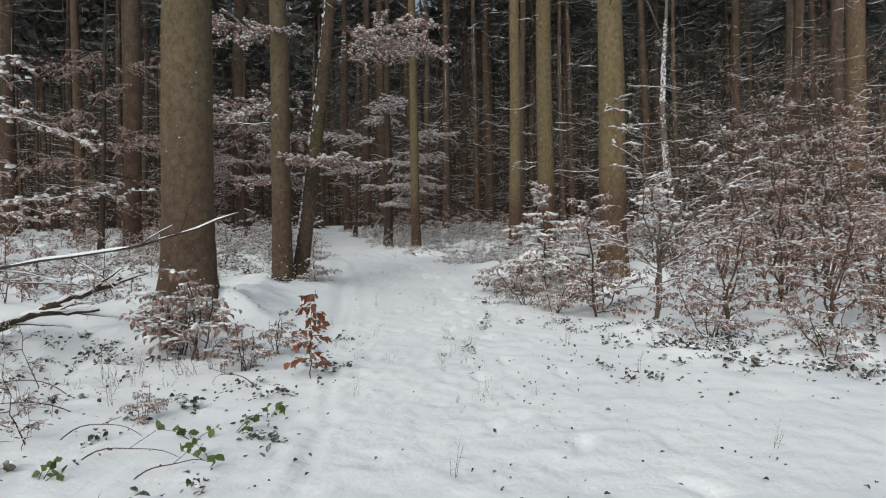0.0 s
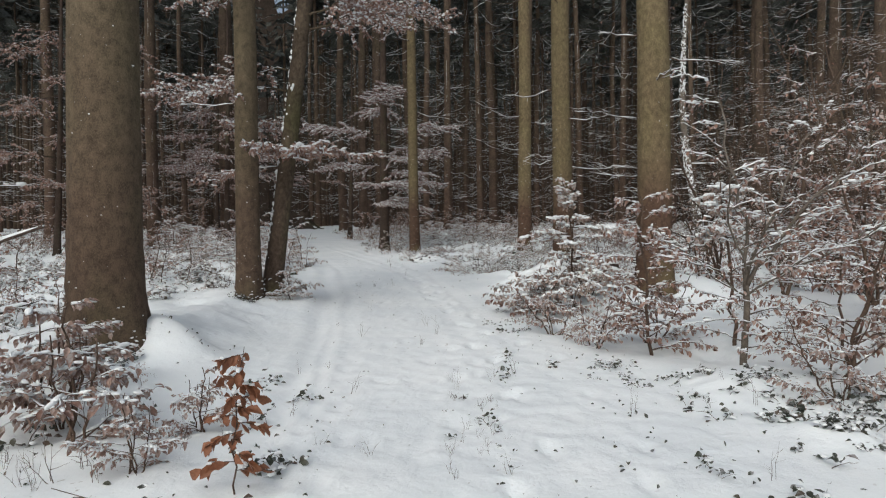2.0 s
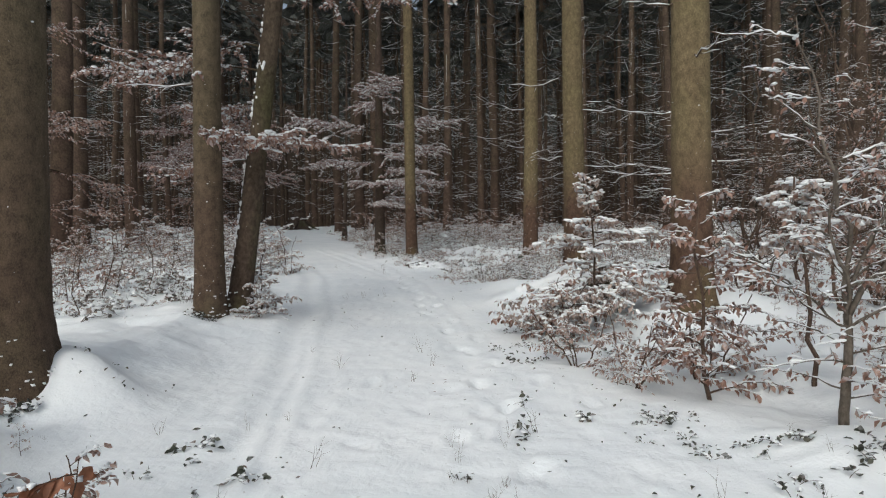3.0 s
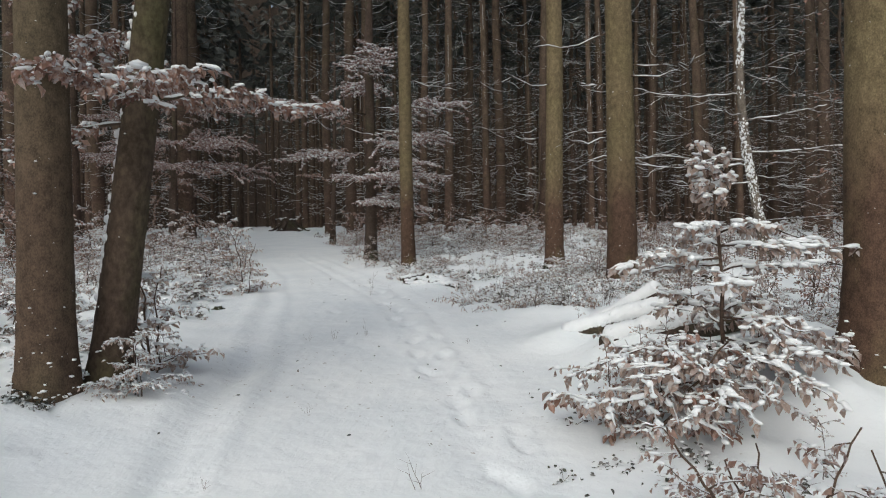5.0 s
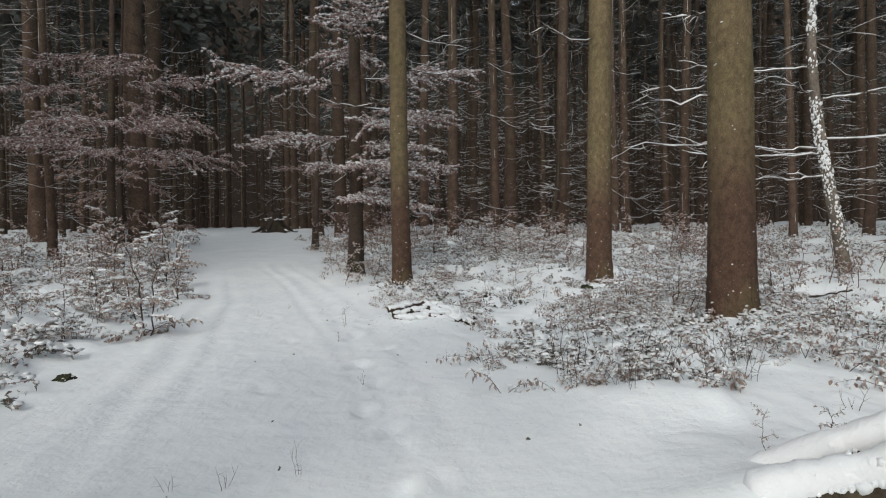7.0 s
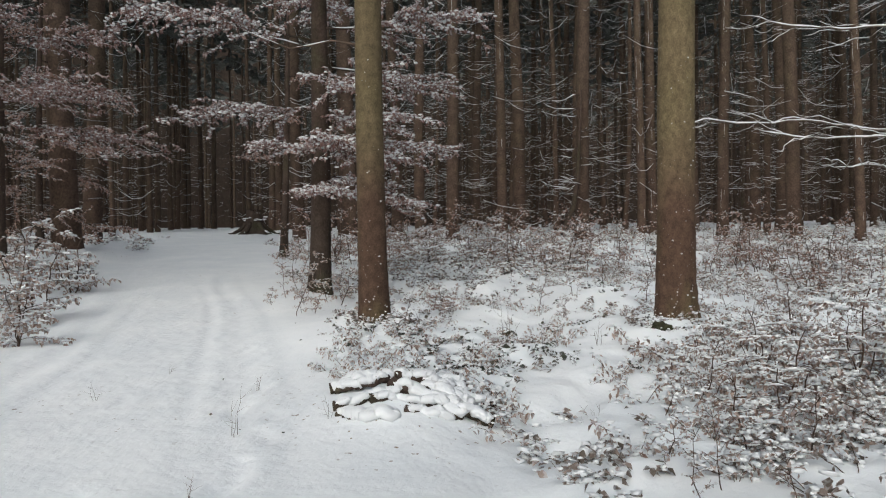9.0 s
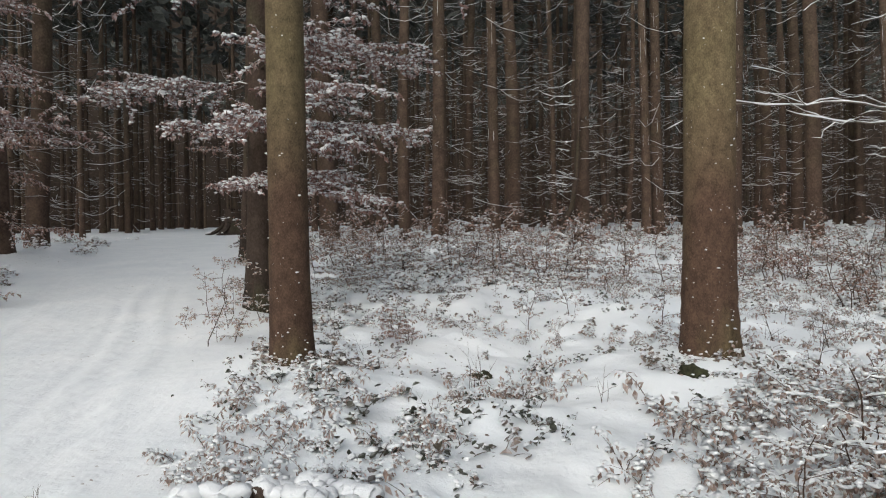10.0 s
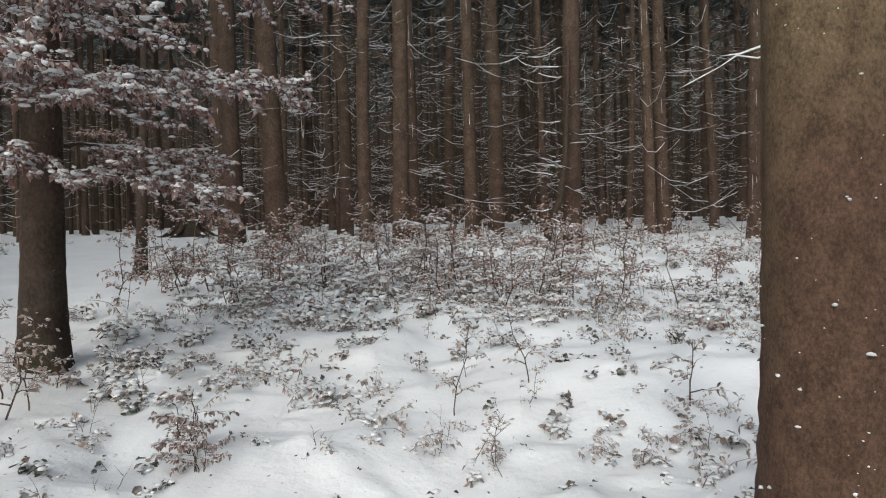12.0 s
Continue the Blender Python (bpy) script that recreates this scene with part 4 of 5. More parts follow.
# the rusty little beech at the left edge of the track, leaf by leaf
def rusty():
    rng = np.random.default_rng(21)
    ob = thing("beech_seedling", (-1.14, 5.25, g(-1.14, 5.25)), "small beech seedling with rust-orange leaves in the snow", "sapling")
    b, bs = Build(), Build()
    p, rad = grow((0, 0, -0.1), (0.05, 0.06, 1), 0.80, 0.006, rng, 0.2, 0, 11)
    tube(b, p, rad, 5)
    sites = []
    for j in range(15):
        k = 0.28 + 0.70 * j / 15
        a = j * 2.5 + rng.random()
        q, qr = grow(on(p, k), (math.cos(a), math.sin(a), 0.15), 0.07 + 0.10 * rng.random(), 0.0025, rng, 0.1, -0.3, 5)
        tube(b, q, qr, 4)
        for i in range(7):
            sites.append((on(q, (i + 1) / 7), unit(q[-1] - q[0])))
    part("stem", b, TWIG, ob)
    for at, d in sites:
        lb = Build()
        blades(lb, [at], [d * 0.6 + rng.normal(size=3) * 0.4 + np.array((0, 0, -0.5))], 0.060 + 0.032 * rng.random(), rng, 0.62, 0.3, fine=True)
        part("leaf", lb, LEAF_ORANGE, ob)
        if rng.random() < 0.3:
            clumps(bs, [at + np.array((0, 0, 0.01))], 0.014, rng)
    part("snow_cover", bs, SNOW_CAP, ob, kind="stuff")


rusty()


# beech trees with long snow-laden sprays
def beech(x, y, r, height, seed, label, lean, sprays, leaf=0.085, bark=None, specks=40, mat=None, bend=0.03, snow=0.9, dense=1.5, plaster=False, heavy=()):
    rng = np.random.default_rng(seed)
    ob = thing("beech_tree", (x, y, g(x, y) - 0.02), label, "tree", "beeches among the spruces")
    b, line = trunk(height, r, 0.5, rng, sides=16, bend=bend, lean=lean, top=0.2)
    parts = (b, Build(), Build())
    for z, ang, ln, up in sprays:
        x0, y0, r0 = line(z)
        a = radians(ang)
        spray(parts, (x0 + math.cos(a) * r0 * 0.6, y0 + math.sin(a) * r0 * 0.6, z), (math.cos(a), math.sin(a), up), ln, rng, leaf, dense, snow, 0.010 + 0.003 * ln, -0.08, 1.25, fine=dense > 1.3)
    for z, ang, ln, up, fan in heavy:
        # boughs thick with leaves and fresh snow
        x0, y0, r0 = line(z)
        a = radians(ang)
        spray(parts, (x0 + math.cos(a) * r0 * 0.7, y0 + math.sin(a) * r0 * 0.7, z), (math.cos(a), math.sin(a), up), ln, rng, 0.085, 1.5, 1.0, 0.014, -0.03, fan, fine=True, laden=True)
    flecks(parts[2], line, 0.1, 3.5, specks, rng)
    if plaster:
        # snow driven against one side of the stem
        z = 0.5 + 4.5 * rng.random(150)
        q = np.array([line(k) for k in z])
        a = 3.5 + rng.normal(size=150) * 0.4
        clumps(parts[2], np.stack([q[:, 0] + np.cos(a) * q[:, 2], q[:, 1] + np.sin(a) * q[:, 2], z], -1), 0.006 + 0.020 * rng.random(150) ** 2, rng, 1.8, True)
    foot_snow(parts[2], r * 1.35, rng, 50)
    part("trunk", b, bark or BEECH, ob)
    part("leaves", parts[1], mat or LEAF_BROWN, ob, "withered brown leaves", kind="stuff")
    part("snow_cover", parts[2], SNOW_CAP, ob, "snow on sprays and bark", kind="stuff")
    return ob


beech(-2.56, 11.35, 0.14, 14, 31, "leaning mossy beech trunk pressed against a slender spruce", (0.115, 0.0),
      ((3.3, 160, 1.9, 0.05), (3.0, 190, 1.6, 0.0), (3.9, 10, 2.2, 0.1), (4.1, -30, 2.0, 0.1), (2.6, 140, 1.5, 0.1), (4.6, 60, 2.2, 0.1), (4.4, 200, 2.0, 0.05), (1.9, 165, 1.2, 0.0)), plaster=True,
      heavy=((2.08, 37, 1.45, 0.12, 0.5), (2.08, 20, 0.75, 0.2, 0.8), (2.12, -25, 0.6, 0.3, 1.0), (2.05, -95, 0.95, 0.05, 0.8), (2.15, -125, 0.8, 0.15, 0.8), (2.05, -60, 0.7, 0.1, 1.0)))
beech(-2.1, 24.1, 0.17, 13, 32, "dark mossy beech with tiers of snowy russet sprays", (0.01, 0.02),
      ((2.45, 5, 2.0, -0.02), (1.55, -20, 1.7, -0.03), (2.35, -70, 1.9, 0.0), (2.75, -50, 2.0, 0.0), (1.7, -75, 1.5, 0.0), (2.15, -40, 1.6, -0.02), (2.9, 170, 2.4, 0.05), (3.1, -60, 2.0, 0.0), (2.2, 230, 1.2, 0.0), (3.6, 40, 2.4, 0.1), (4.2, -20, 2.6, 0.1), (4.0, 200, 2.6, 0.1), (1.8, 60, 1.6, 0.0), (5.0, 100, 2.4, 0.1), (5.0, 290, 2.4, 0.1)), bark=DEADWOOD, snow=0.95, dense=1.6, mat=LEAF_RUSSET)
beech(-7.9, 25.2, 0.11, 9, 42, "spreading beech with wide flat tiers of snowy russet leaves", (0.01, 0.0),
      ((2.5, 10, 2.6, 0.02), (2.8, -40, 2.4, 0.02), (2.7, 200, 2.6, 0.02), (3.0, -90, 2.2, 0.0), (3.2, 160, 2.3, 0.05), (3.3, -15, 2.5, 0.05), (2.3, -70, 2.0, -0.04), (2.4, 240, 2.2, -0.03),
       (3.7, 230, 2.2, 0.06), (4.0, 0, 2.2, 0.1), (4.2, -60, 2.0, 0.1), (4.6, 170, 2.0, 0.1)), 0.085, DEADWOOD, mat=LEAF_RUSSET, snow=0.7, dense=1.35)
for k, (x, y, r, s) in enumerate(((-4.16, 30.2, 0.10, 41), (-9.6, 29.0, 0.09, 45), (-9.5, 17.5, 0.08, 44))):
    q = np.random.default_rng(s)
    tiers = 15 if s > 41 else 4
    sp = [(1.2 + 4.6 * j / tiers, (j * 137 + 40 * q.random()) % 360, (1.4 + 1.3 * q.random() - 0.12 * j / 3) * (1 if s > 41 else 0.5), 0.08 * q.normal()) for j in range(tiers)]
    beech(x, y, r, 8.5, s, "young beech spreading flat tiers of brown snow-dusted leaves", (0.02 * q.normal(), 0.02), sp, 0.09, DEADWOOD, snow=0.6, dense=1.0)

# the pale stem plastered with snow
rngb = np.random.default_rng(61)
ob = thing("birch_tree", (9.75, 26.5, g(9.75, 26.5)), "crooked dark stem plastered with snow on one side", "tree")
b, line = trunk(11, 0.17, 0.2, rngb, sides=14, bend=0.2, lean=(-0.045, 0), top=0.35)
bs = Build()
for k in range(1150):
    h = 0.55 + 9 * rngb.random()
    if vnoise(h * 1.7, 0.0, 9) < 0.6 * (rngb.random() - 0.55):
        continue
    x0, y0, r0 = line(h)
    t = -2.1 + 0.8 * math.sin(h * 1.3) * 0.6 + rngb.normal() * 0.75
    clumps(bs, [(x0 + math.cos(t) * r0 * 0.97, y0 + math.sin(t) * r0 * 0.97, h)], 0.008 + 0.024 * rngb.random() ** 2, rngb, 1.8, True)
dead_boughs(b, bs, line, 2, 9, 2.2, 2.0, rngb, 4, 0.012, 4)
for z0, ln, turn, up in ((3.15, 5.3, 186, 0.03), (3.0, 4.1, 193, -0.02), (5.2, 3.5, 178, 0.05), (3.4, 3.6, -20, 0.05), (2.4, 3.0, 200, 0.0), (4.4, 3.0, 10, 0.1)):
    # long snow-lined limbs
    x0, y0, r0 = line(z0)
    p, rad = grow((x0, y0, z0), (math.cos(radians(turn)), math.sin(radians(turn)), up), ln, 0.022, rngb, 0.16, 0.02, 18)
    tube(b, p, rad, 6)
    snow_on(bs, p, 0.010 + rad * 0.6, rngb, 6, 0.03)
    for k in range(5):
        e, er = grow(on(p, 0.2 + 0.15 * k), (math.cos(radians(turn)), math.sin(radians(turn)) + rngb.normal() * 0.6, 0.25 * rngb.normal()), ln * 0.28, 0.010, rngb, 0.3, 0, 7)
        tube(b, e, er, 4)
        snow_on(bs, e, 0.007 + er * 0.5, rngb, 5, 0.1)
part("trunk", b, BEECH_GREY, ob)
part("snow_cover", bs, SNOW_CAP, ob, "thick plastered snow", kind="stuff")


# a thin crooked stem in front of the stand, and the stump at the bend of the track
ob = thing("spruce_sapling", (3.45, 33.0, g(3.45, 33.0)), "thin crooked dead stem dusted with snow", "sapling")
b, bs = Build(), Build()
p = np.array(((0, 0, -0.1), (0.1, 0, 0.5), (0.35, 0, 1.1), (0.5, 0, 2.0), (0.55, 0, 3.2), (0.62, 0, 4.6)))
tube(b, p, (0.10, 0.085, 0.075, 0.06, 0.045, 0.02), 8)
snow_on(bs, p, np.full(6, 0.05), rngb, 6, 0.1)
dead_boughs(b, bs, lambda k: (np.interp(k, p[:, 2], p[:, 0]), 0.0, 0.05), 0.8, 4.4, 6, 1.1, rngb, 3, 0.012, 3)
part("trunk", b, DEADWOOD, ob)
part("snow_cover", bs, SNOW_CAP, ob, kind="stuff")
ob = thing("tree_stump", (-9.6, 46.0, g(-9.6, 46.0)), "broad old stump with spreading snowy roots", "stump")
b, line = trunk(0.75, 0.42, 1.4, rngb, sides=26, roots=7, top=0.9, seg=14)
bs = Build()
clumps(bs, np.concatenate([[(0, 0, 0.76)], rngb.normal(size=(26, 3)) * (0.30, 0.30, 0.05) + (0, 0, 0.72)]), np.concatenate([[0.30], 0.04 + 0.07 * rngb.random(26)]), rngb, 0.4, True)
for k in range(7):
    a = k * 0.9 + rngb.random() * 0.3
    s = np.linspace(0, 1, 7)[:, None]
    q = np.concatenate([np.cos(a) * (0.4 + 0.9 * s), np.sin(a) * (0.4 + 0.9 * s), 0.5 * (1 - s) ** 2], 1)
    tube(b, q, 0.11 * (1.1 - 0.8 * s[:, 0]), 7)
    snow_on(bs, q, np.full(7, 0.05), rngb, 6, 0.1)
part("wood", b, DEADWOOD, ob)
part("snow_cover", bs, SNOW_CAP, ob, "snow on stump and roots", kind="stuff")


# ---- logs, sticks and stones ----
def log(parent, p0, p1, r, seed, snow=0.09, name="log"):
    rng = np.random.default_rng(seed)
    s = np.linspace(0, 1, 14)[:, None]
    p = np.array(p0) + (np.array(p1) - np.array(p0)) * s + (rng.normal(size=(14, 3)) * 0.012 if r < 0.06 else 0.02 * np.sin(3.14 * s) * rng.normal(size=3))
    b = Build()
    tube(b, p, r * (1.05 - 0.15 * s[:, 0]) * (1 + 0.03 * rng.normal(size=14)), 16)
    ob = part(name, b, DEADWOOD, parent)
    if snow:
        sb = Build()
        q = p + np.array((0, 0, r * (1.0 if r > 0.07 else 0.55)))
        w = (r * (0.62 if r > 0.07 else 1.15) + snow * 0.2) * (0.9 + 0.18 * rng.random(14))
        m = 90 if r > 0.06 else 40
        u = np.linspace(0, 1, m)
        q = np.stack([np.interp(u, s[:, 0], q[:, c]) for c in range(3)], -1) + rng.normal(size=(m, 3)) * (0.0015 if r < 0.06 else 0.0)
        w = np.full(m, w.mean()) * (1 + 0.30 * vnoise(u * 5, u * 0, seed) + 0.12 * vnoise(u * 17, u * 0, seed + 5)) if r > 0.06 else np.interp(u, s[:, 0], w) * (1 + 0.45 * vnoise(u * 3.5, u * 0, seed))
        w[:4] *= (0.35, 0.6, 0.8, 0.93)
        w[-4:] *= (0.93, 0.8, 0.6, 0.35)
        tube(sb, q, w, 16, 0.95 if r > 0.07 else 0.62)
        sb.v[-1] += rng.normal(size=sb.v[-1].shape) * (0.0025 if r > 0.07 else 0.002)
        # ragged fringe along the lower edges of the cushion, lumps on its top
        n = 150 if r > 0.07 else 0
        k = 0.02 + 0.96 * rng.random(n)
        d = unit(np.cross(unit(p[-1] - p[0]), (0, 0, 1.0)))
        turn = rng.choice((-1, 1), n) * (1.75 + 0.5 * rng.random(n))
        turn[:n // 6] = 1.4 * rng.normal(size=n // 6)
        wide = w.mean() * 0.92
        at = np.array([on(q, j) for j in k]).reshape(-1, 3) + d * (np.sin(turn) * wide)[:, None] + np.array((0, 0, 1.0)) * (np.cos(turn) * wide * 0.9)[:, None]
        clumps(sb, at, r * (0.05 + 0.12 * rng.random(n) ** 2.5), rng, 1.5, True)
        part("snow_cover", sb, SNOW_CAP, ob, "cushion of snow")
    return ob


def rest(x, y, r, up=0.0):
    return (x, y, g(x, y) + r * 0.75 + up)


pile = thing("log_pile", (0, 0, 0), "dark fallen logs stacked loosely under thick snow", "logs")
log(pile, (1.08, 13.16, 0.65), (2.02, 12.74, 0.98), 0.135, 1, 0.08)
log(pile, (1.12, 13.62, 0.53), (2.03, 12.98, 1.15), 0.115, 2, 0.12)
log(pile, (1.36, 12.60, 0.71), (2.40, 12.12, 1.05), 0.12, 3, 0.24)
log(pile, (2.16, 12.72, 1.04), (3.10, 13.70, 0.98), 0.115, 4, 0.12)

sticks = thing("brushwood_pile", (0, 0, 0), "small heap of cut sticks under snow beside the track", "wood pile")
srng = np.random.default_rng(8)
for row, (cy, n, up) in enumerate(((17.82, 2, -0.03), (17.97, 3, -0.015), (18.13, 3, 0.005), (18.30, 3, 0.01), (18.48, 3, 0.01), (18.68, 2, 0.0))):
    for k in range(n):
        # short cut lengths laid side by side, one row behind the other
        cx = -0.33 + (k - (n - 1) / 2) * 0.32 + srng.normal() * 0.06
        an, ln = srng.normal() * 0.20, 0.28 + 0.20 * srng.random()
        cq, r0 = cy + srng.normal() * 0.05, 0.026 + 0.020 * srng.random()
        a = (cx - ln / 2 * math.cos(an), cq - ln / 2 * math.sin(an))
        c = (cx + ln / 2 * math.cos(an), cq + ln / 2 * math.sin(an))
        log(sticks, rest(*a, 0.04, up), rest(*c, 0.04, up + 0.015 * srng.normal()), r0, 50 + 4 * row + k, 0.03, "stick")


def boulder(x, y, size, seed, label):
    """A rough stone, sunk into the snow, with a torn cap of snow on it."""
    rng = np.random.default_rng(seed)
    ob = thing("stone", (x, y, g(x, y) - size * 0.1), label, "stone")
    bm = bmesh.new()
    bmesh.ops.create_icosphere(bm, subdivisions=4, radius=size)
    for v in bm.verts:
        q = v.co / size
        k = 1 + 0.55 * noise.noise(q * 1.3 + Vector((seed, 0, 0))) + 0.22 * noise.noise(q * 4 + Vector((0, seed, 0)))
        v.co = Vector((q.x * 1.25, q.y, q.z * 0.8)) * k * size
    me = bpy.data.meshes.new("rock")
    bm.to_mesh(me)
    bm.free()
    me.polygons.foreach_set("use_smooth", [True] * len(me.polygons))
    part("rock", me, MOSS, ob)
    b = Build()
    n = 22
    a, d = rng.random(n) * 6.283, size * (0.9 + 0.5 * np.sqrt(rng.random(n)))
    clumps(b, np.stack([np.cos(a) * d * 1.15, np.sin(a) * d, size * 0.85 * np.sqrt(np.clip(1 - (d / size / 1.25) ** 2, 0, 1))], -1), size * (0.05 + 0.14 * rng.random(n)), rng, 0.6, True)
    part("snow_cover", b, SNOW_CAP, ob, "torn cap of snow", kind="stuff")


boulder(0.61, 21.25, 0.08, 3, "mossy dark stone half buried in snow")
boulder(2.08, 20.5, 0.09, 4, "mossy green stone at the foot of a spruce")
boulder(-3.2, 15.4, 0.06, 5, "dark clod at the edge of the track under snow")


# fallen boughs lying on the bank by the thick trunk
def fallen(points, r, seed, label, snow=0.03):
    rng = np.random.default_rng(seed)
    ob = thing("fallen_branch", (0, 0, 0), label, "branch", "fallen branches")
    p = np.array(points, float)
    s = np.linspace(0, 1, len(p))
    u = np.linspace(0, 1, 16)
    q = np.stack([np.interp(u, s, p[:, c]) for c in range(3)], -1) + rng.normal(size=(16, 3)) * 0.012
    b, bs = Build(), Build()
    tube(b, q, r * (1.1 - 0.7 * u), 7)
    snow_on(bs, q, snow * (1.1 - 0.4 * u), rng, 7, 0.05)
    for k in range(5):
        e, er = grow(on(q, 0.25 + 0.14 * k), unit(q[-1] - q[0]) + rng.normal(size=3) * (0.4, 0.4, 0.25), 0.35 + 0.3 * rng.random(), r * 0.35, rng, 0.1, -0.1)
        tube(b, e, er, 4)
        snow_on(bs, e, snow * 0.55, rng, 5, 0.1)
    part("wood", b, DEADWOOD, ob)
    part("snow_cover", bs, SNOW_CAP, ob, "snow lying along it")


fallen(((-5.8, 4.9, g(-5.8, 4.9)), (-4.5, 4.6, 0.95), (-3.0, 4.3, 1.18), (-2.2, 4.25, 1.29), (-1.75, 4.2, 1.39), (-1.33, 4.1, 1.53)), 0.014, 1, "arching dead branch carrying a ridge of snow", 0.011)
fallen(((-4.9, 6.6, g(-4.9, 6.6) + 0.05), (-4.1, 6.9, 0.75), (-3.5, 7.3, 1.0)), 0.05, 2, "thick dark branch leaning by the trunk", 0.035)
fallen(((-5.2, 6.2, g(-5.2, 6.2) + 0.02), (-4.3, 6.5, 0.62), (-3.6, 6.6, 0.66)), 0.04, 3, "dark broken bough lying in the snow", 0.03)
fallen(((6.3, 23.2, g(6.3, 23.2) + 0.05), (7.4, 23.6, g(7.4, 23.6) + 0.12), (8.6, 24.0, g(8.6, 24.0) + 0.1)), 0.05, 4, "long fallen branch lying on the snow", 0.03)
fallen(((4.6, 21.2, g(4.6, 21.2) + 0.05), (5.6, 21.6, g(5.6, 21.6) + 0.12), (6.6, 21.5, g(6.6, 21.5) + 0.1)), 0.04, 5, "dark fallen branch half under snow", 0.03)


for k, (x, y, a, ln, up) in enumerate(((-2.5, 4.3, 200, 0.9, 0.35), (-2.3, 3.7, 20, 0.5, 0.5), (-2.0, 3.4, 15, 0.55, 0.35), (-2.9, 4.9, 190, 0.8, 0.4), (-1.6, 3.2, 25, 0.4, 0.4), (-2.7, 3.9, 175, 0.6, 0.3), (-1.45, 4.9, 150, 0.5, 0.6))):
    # thin twigs arching out of the snow
    twig = thing("fallen_branch", (x, y, g(x, y)), "thin bare twig arching out of the snow", "branch", "thin twigs in the snow", turn=a)
    b = Build()
    u = np.linspace(0, 1, 12)[:, None]
    q = np.concatenate([ln * u, 0.06 * np.sin(3 * u + k), 0.9 * up * u * (1 - u) * ln / 0.5 - 0.02 + 0.01 * np.sin(9 * u)], 1)
    tube(b, q, 0.004 * (1.1 - 0.7 * u[:, 0]), 5)
    tube(b, on(q, 0.5) + np.linspace(0, 1, 5)[:, None] * np.array((0.12, 0.10 * (-1) ** k, 0.06)), 0.002, 4)
    part("wood", b, TWIG, twig)


# ---- undergrowth: brambles, seedlings and dry stalks poking through the snow ----
def bramble(seed, size, leaves, leaf, snow, droop=0.2, wide=0.68, fine=False):
    rng = np.random.default_rng(seed)
    bt, bl, bs = Build(), Build(), Build()
    at, dirs = [], []
    for _ in range(rng.integers(2, 5)):
        a = rng.random() * 6.283
        p, rad = grow((0, 0, -0.03), (math.cos(a) * 0.8, math.sin(a) * 0.8, 0.5 + 0.6 * rng.random()), size * (0.6 + 0.7 * rng.random()), 0.0035, rng, 0.12, -0.45, 5)
        tube(bt, p, rad, 3, cap=False)
        for i in range(leaves):
            at.append(on(p, 0.25 + 0.75 * rng.random()) + rng.normal(size=3) * 0.025)
            dirs.append(rng.normal(size=3) * (1, 1, 0.5) + np.array((0, 0, -droop)))
    at, dirs = np.array(at), np.array(dirs)
    blades(bl, at, dirs, leaf * (0.6 + 0.7 * rng.random(len(at))), rng, wide, 0.25, fine=fine)
    pick = at[rng.random(len(at)) < snow]
    if len(pick):
        clumps(bs, pick + np.array((0, 0, 0.014)), leaf * (0.2 + (0.25 if fine or wide < 0.5 else 0.45) * rng.random(len(pick))), rng, 0.5, fine)
    return bt.arrays(), bl.arrays(), bs.arrays()


def seedling(seed, height, leaf, snow=0.7):
    t = sapling(height, seed, leaf, 7, 0.42, 0.9, snow, 1, 0.25, 0.005, 0.55, 0.2, True)
    return tuple(x.arrays() for x in t)


def stalk(seed, height):
    rng = np.random.default_rng(seed)
    bt, bs = Build(), Build()
    for _ in range(3):
        p, rad = grow((rng.normal() * 0.02, rng.normal() * 0.02, -0.03), (rng.normal() * 0.25, rng.normal() * 0.25, 1), height * (0.5 + 0.6 * rng.random()), 0.0028, rng, 0.12, -0.1, 6)
        tube(bt, p, rad, 3, cap=False)
        for j in range(2):
            q, qr = grow(on(p, 0.4 + 0.25 * j), (rng.normal(), rng.normal(), 0.5), height * 0.3, 0.0018, rng, 0.1, 0, 4)
            tube(bt, q, qr, 3, cap=False)
    return bt.arrays(), None, None


BRAMBLES = [bramble(300 + k, 0.28, 7, 0.062, 0.32, fine=True) for k in range(5)]
DARKS = [bramble(310 + k, 0.26, 6, 0.055, 0.3, fine=True) for k in range(5)]
SNOWY = [bramble(320 + k, 0.40, 10, 0.055, 0.66) for k in range(4)]
HANGING = [bramble(380 + k, 0.42, 16, 0.055, 0.62, 1.3, 0.42) for k in range(5)]
SEEDS = [seedling(340 + k, 0.40 + 0.1 * k, 0.05) for k in range(5)]
STALKS = [stalk(360 + k, 0.22 + 0.06 * k) for k in range(4)]


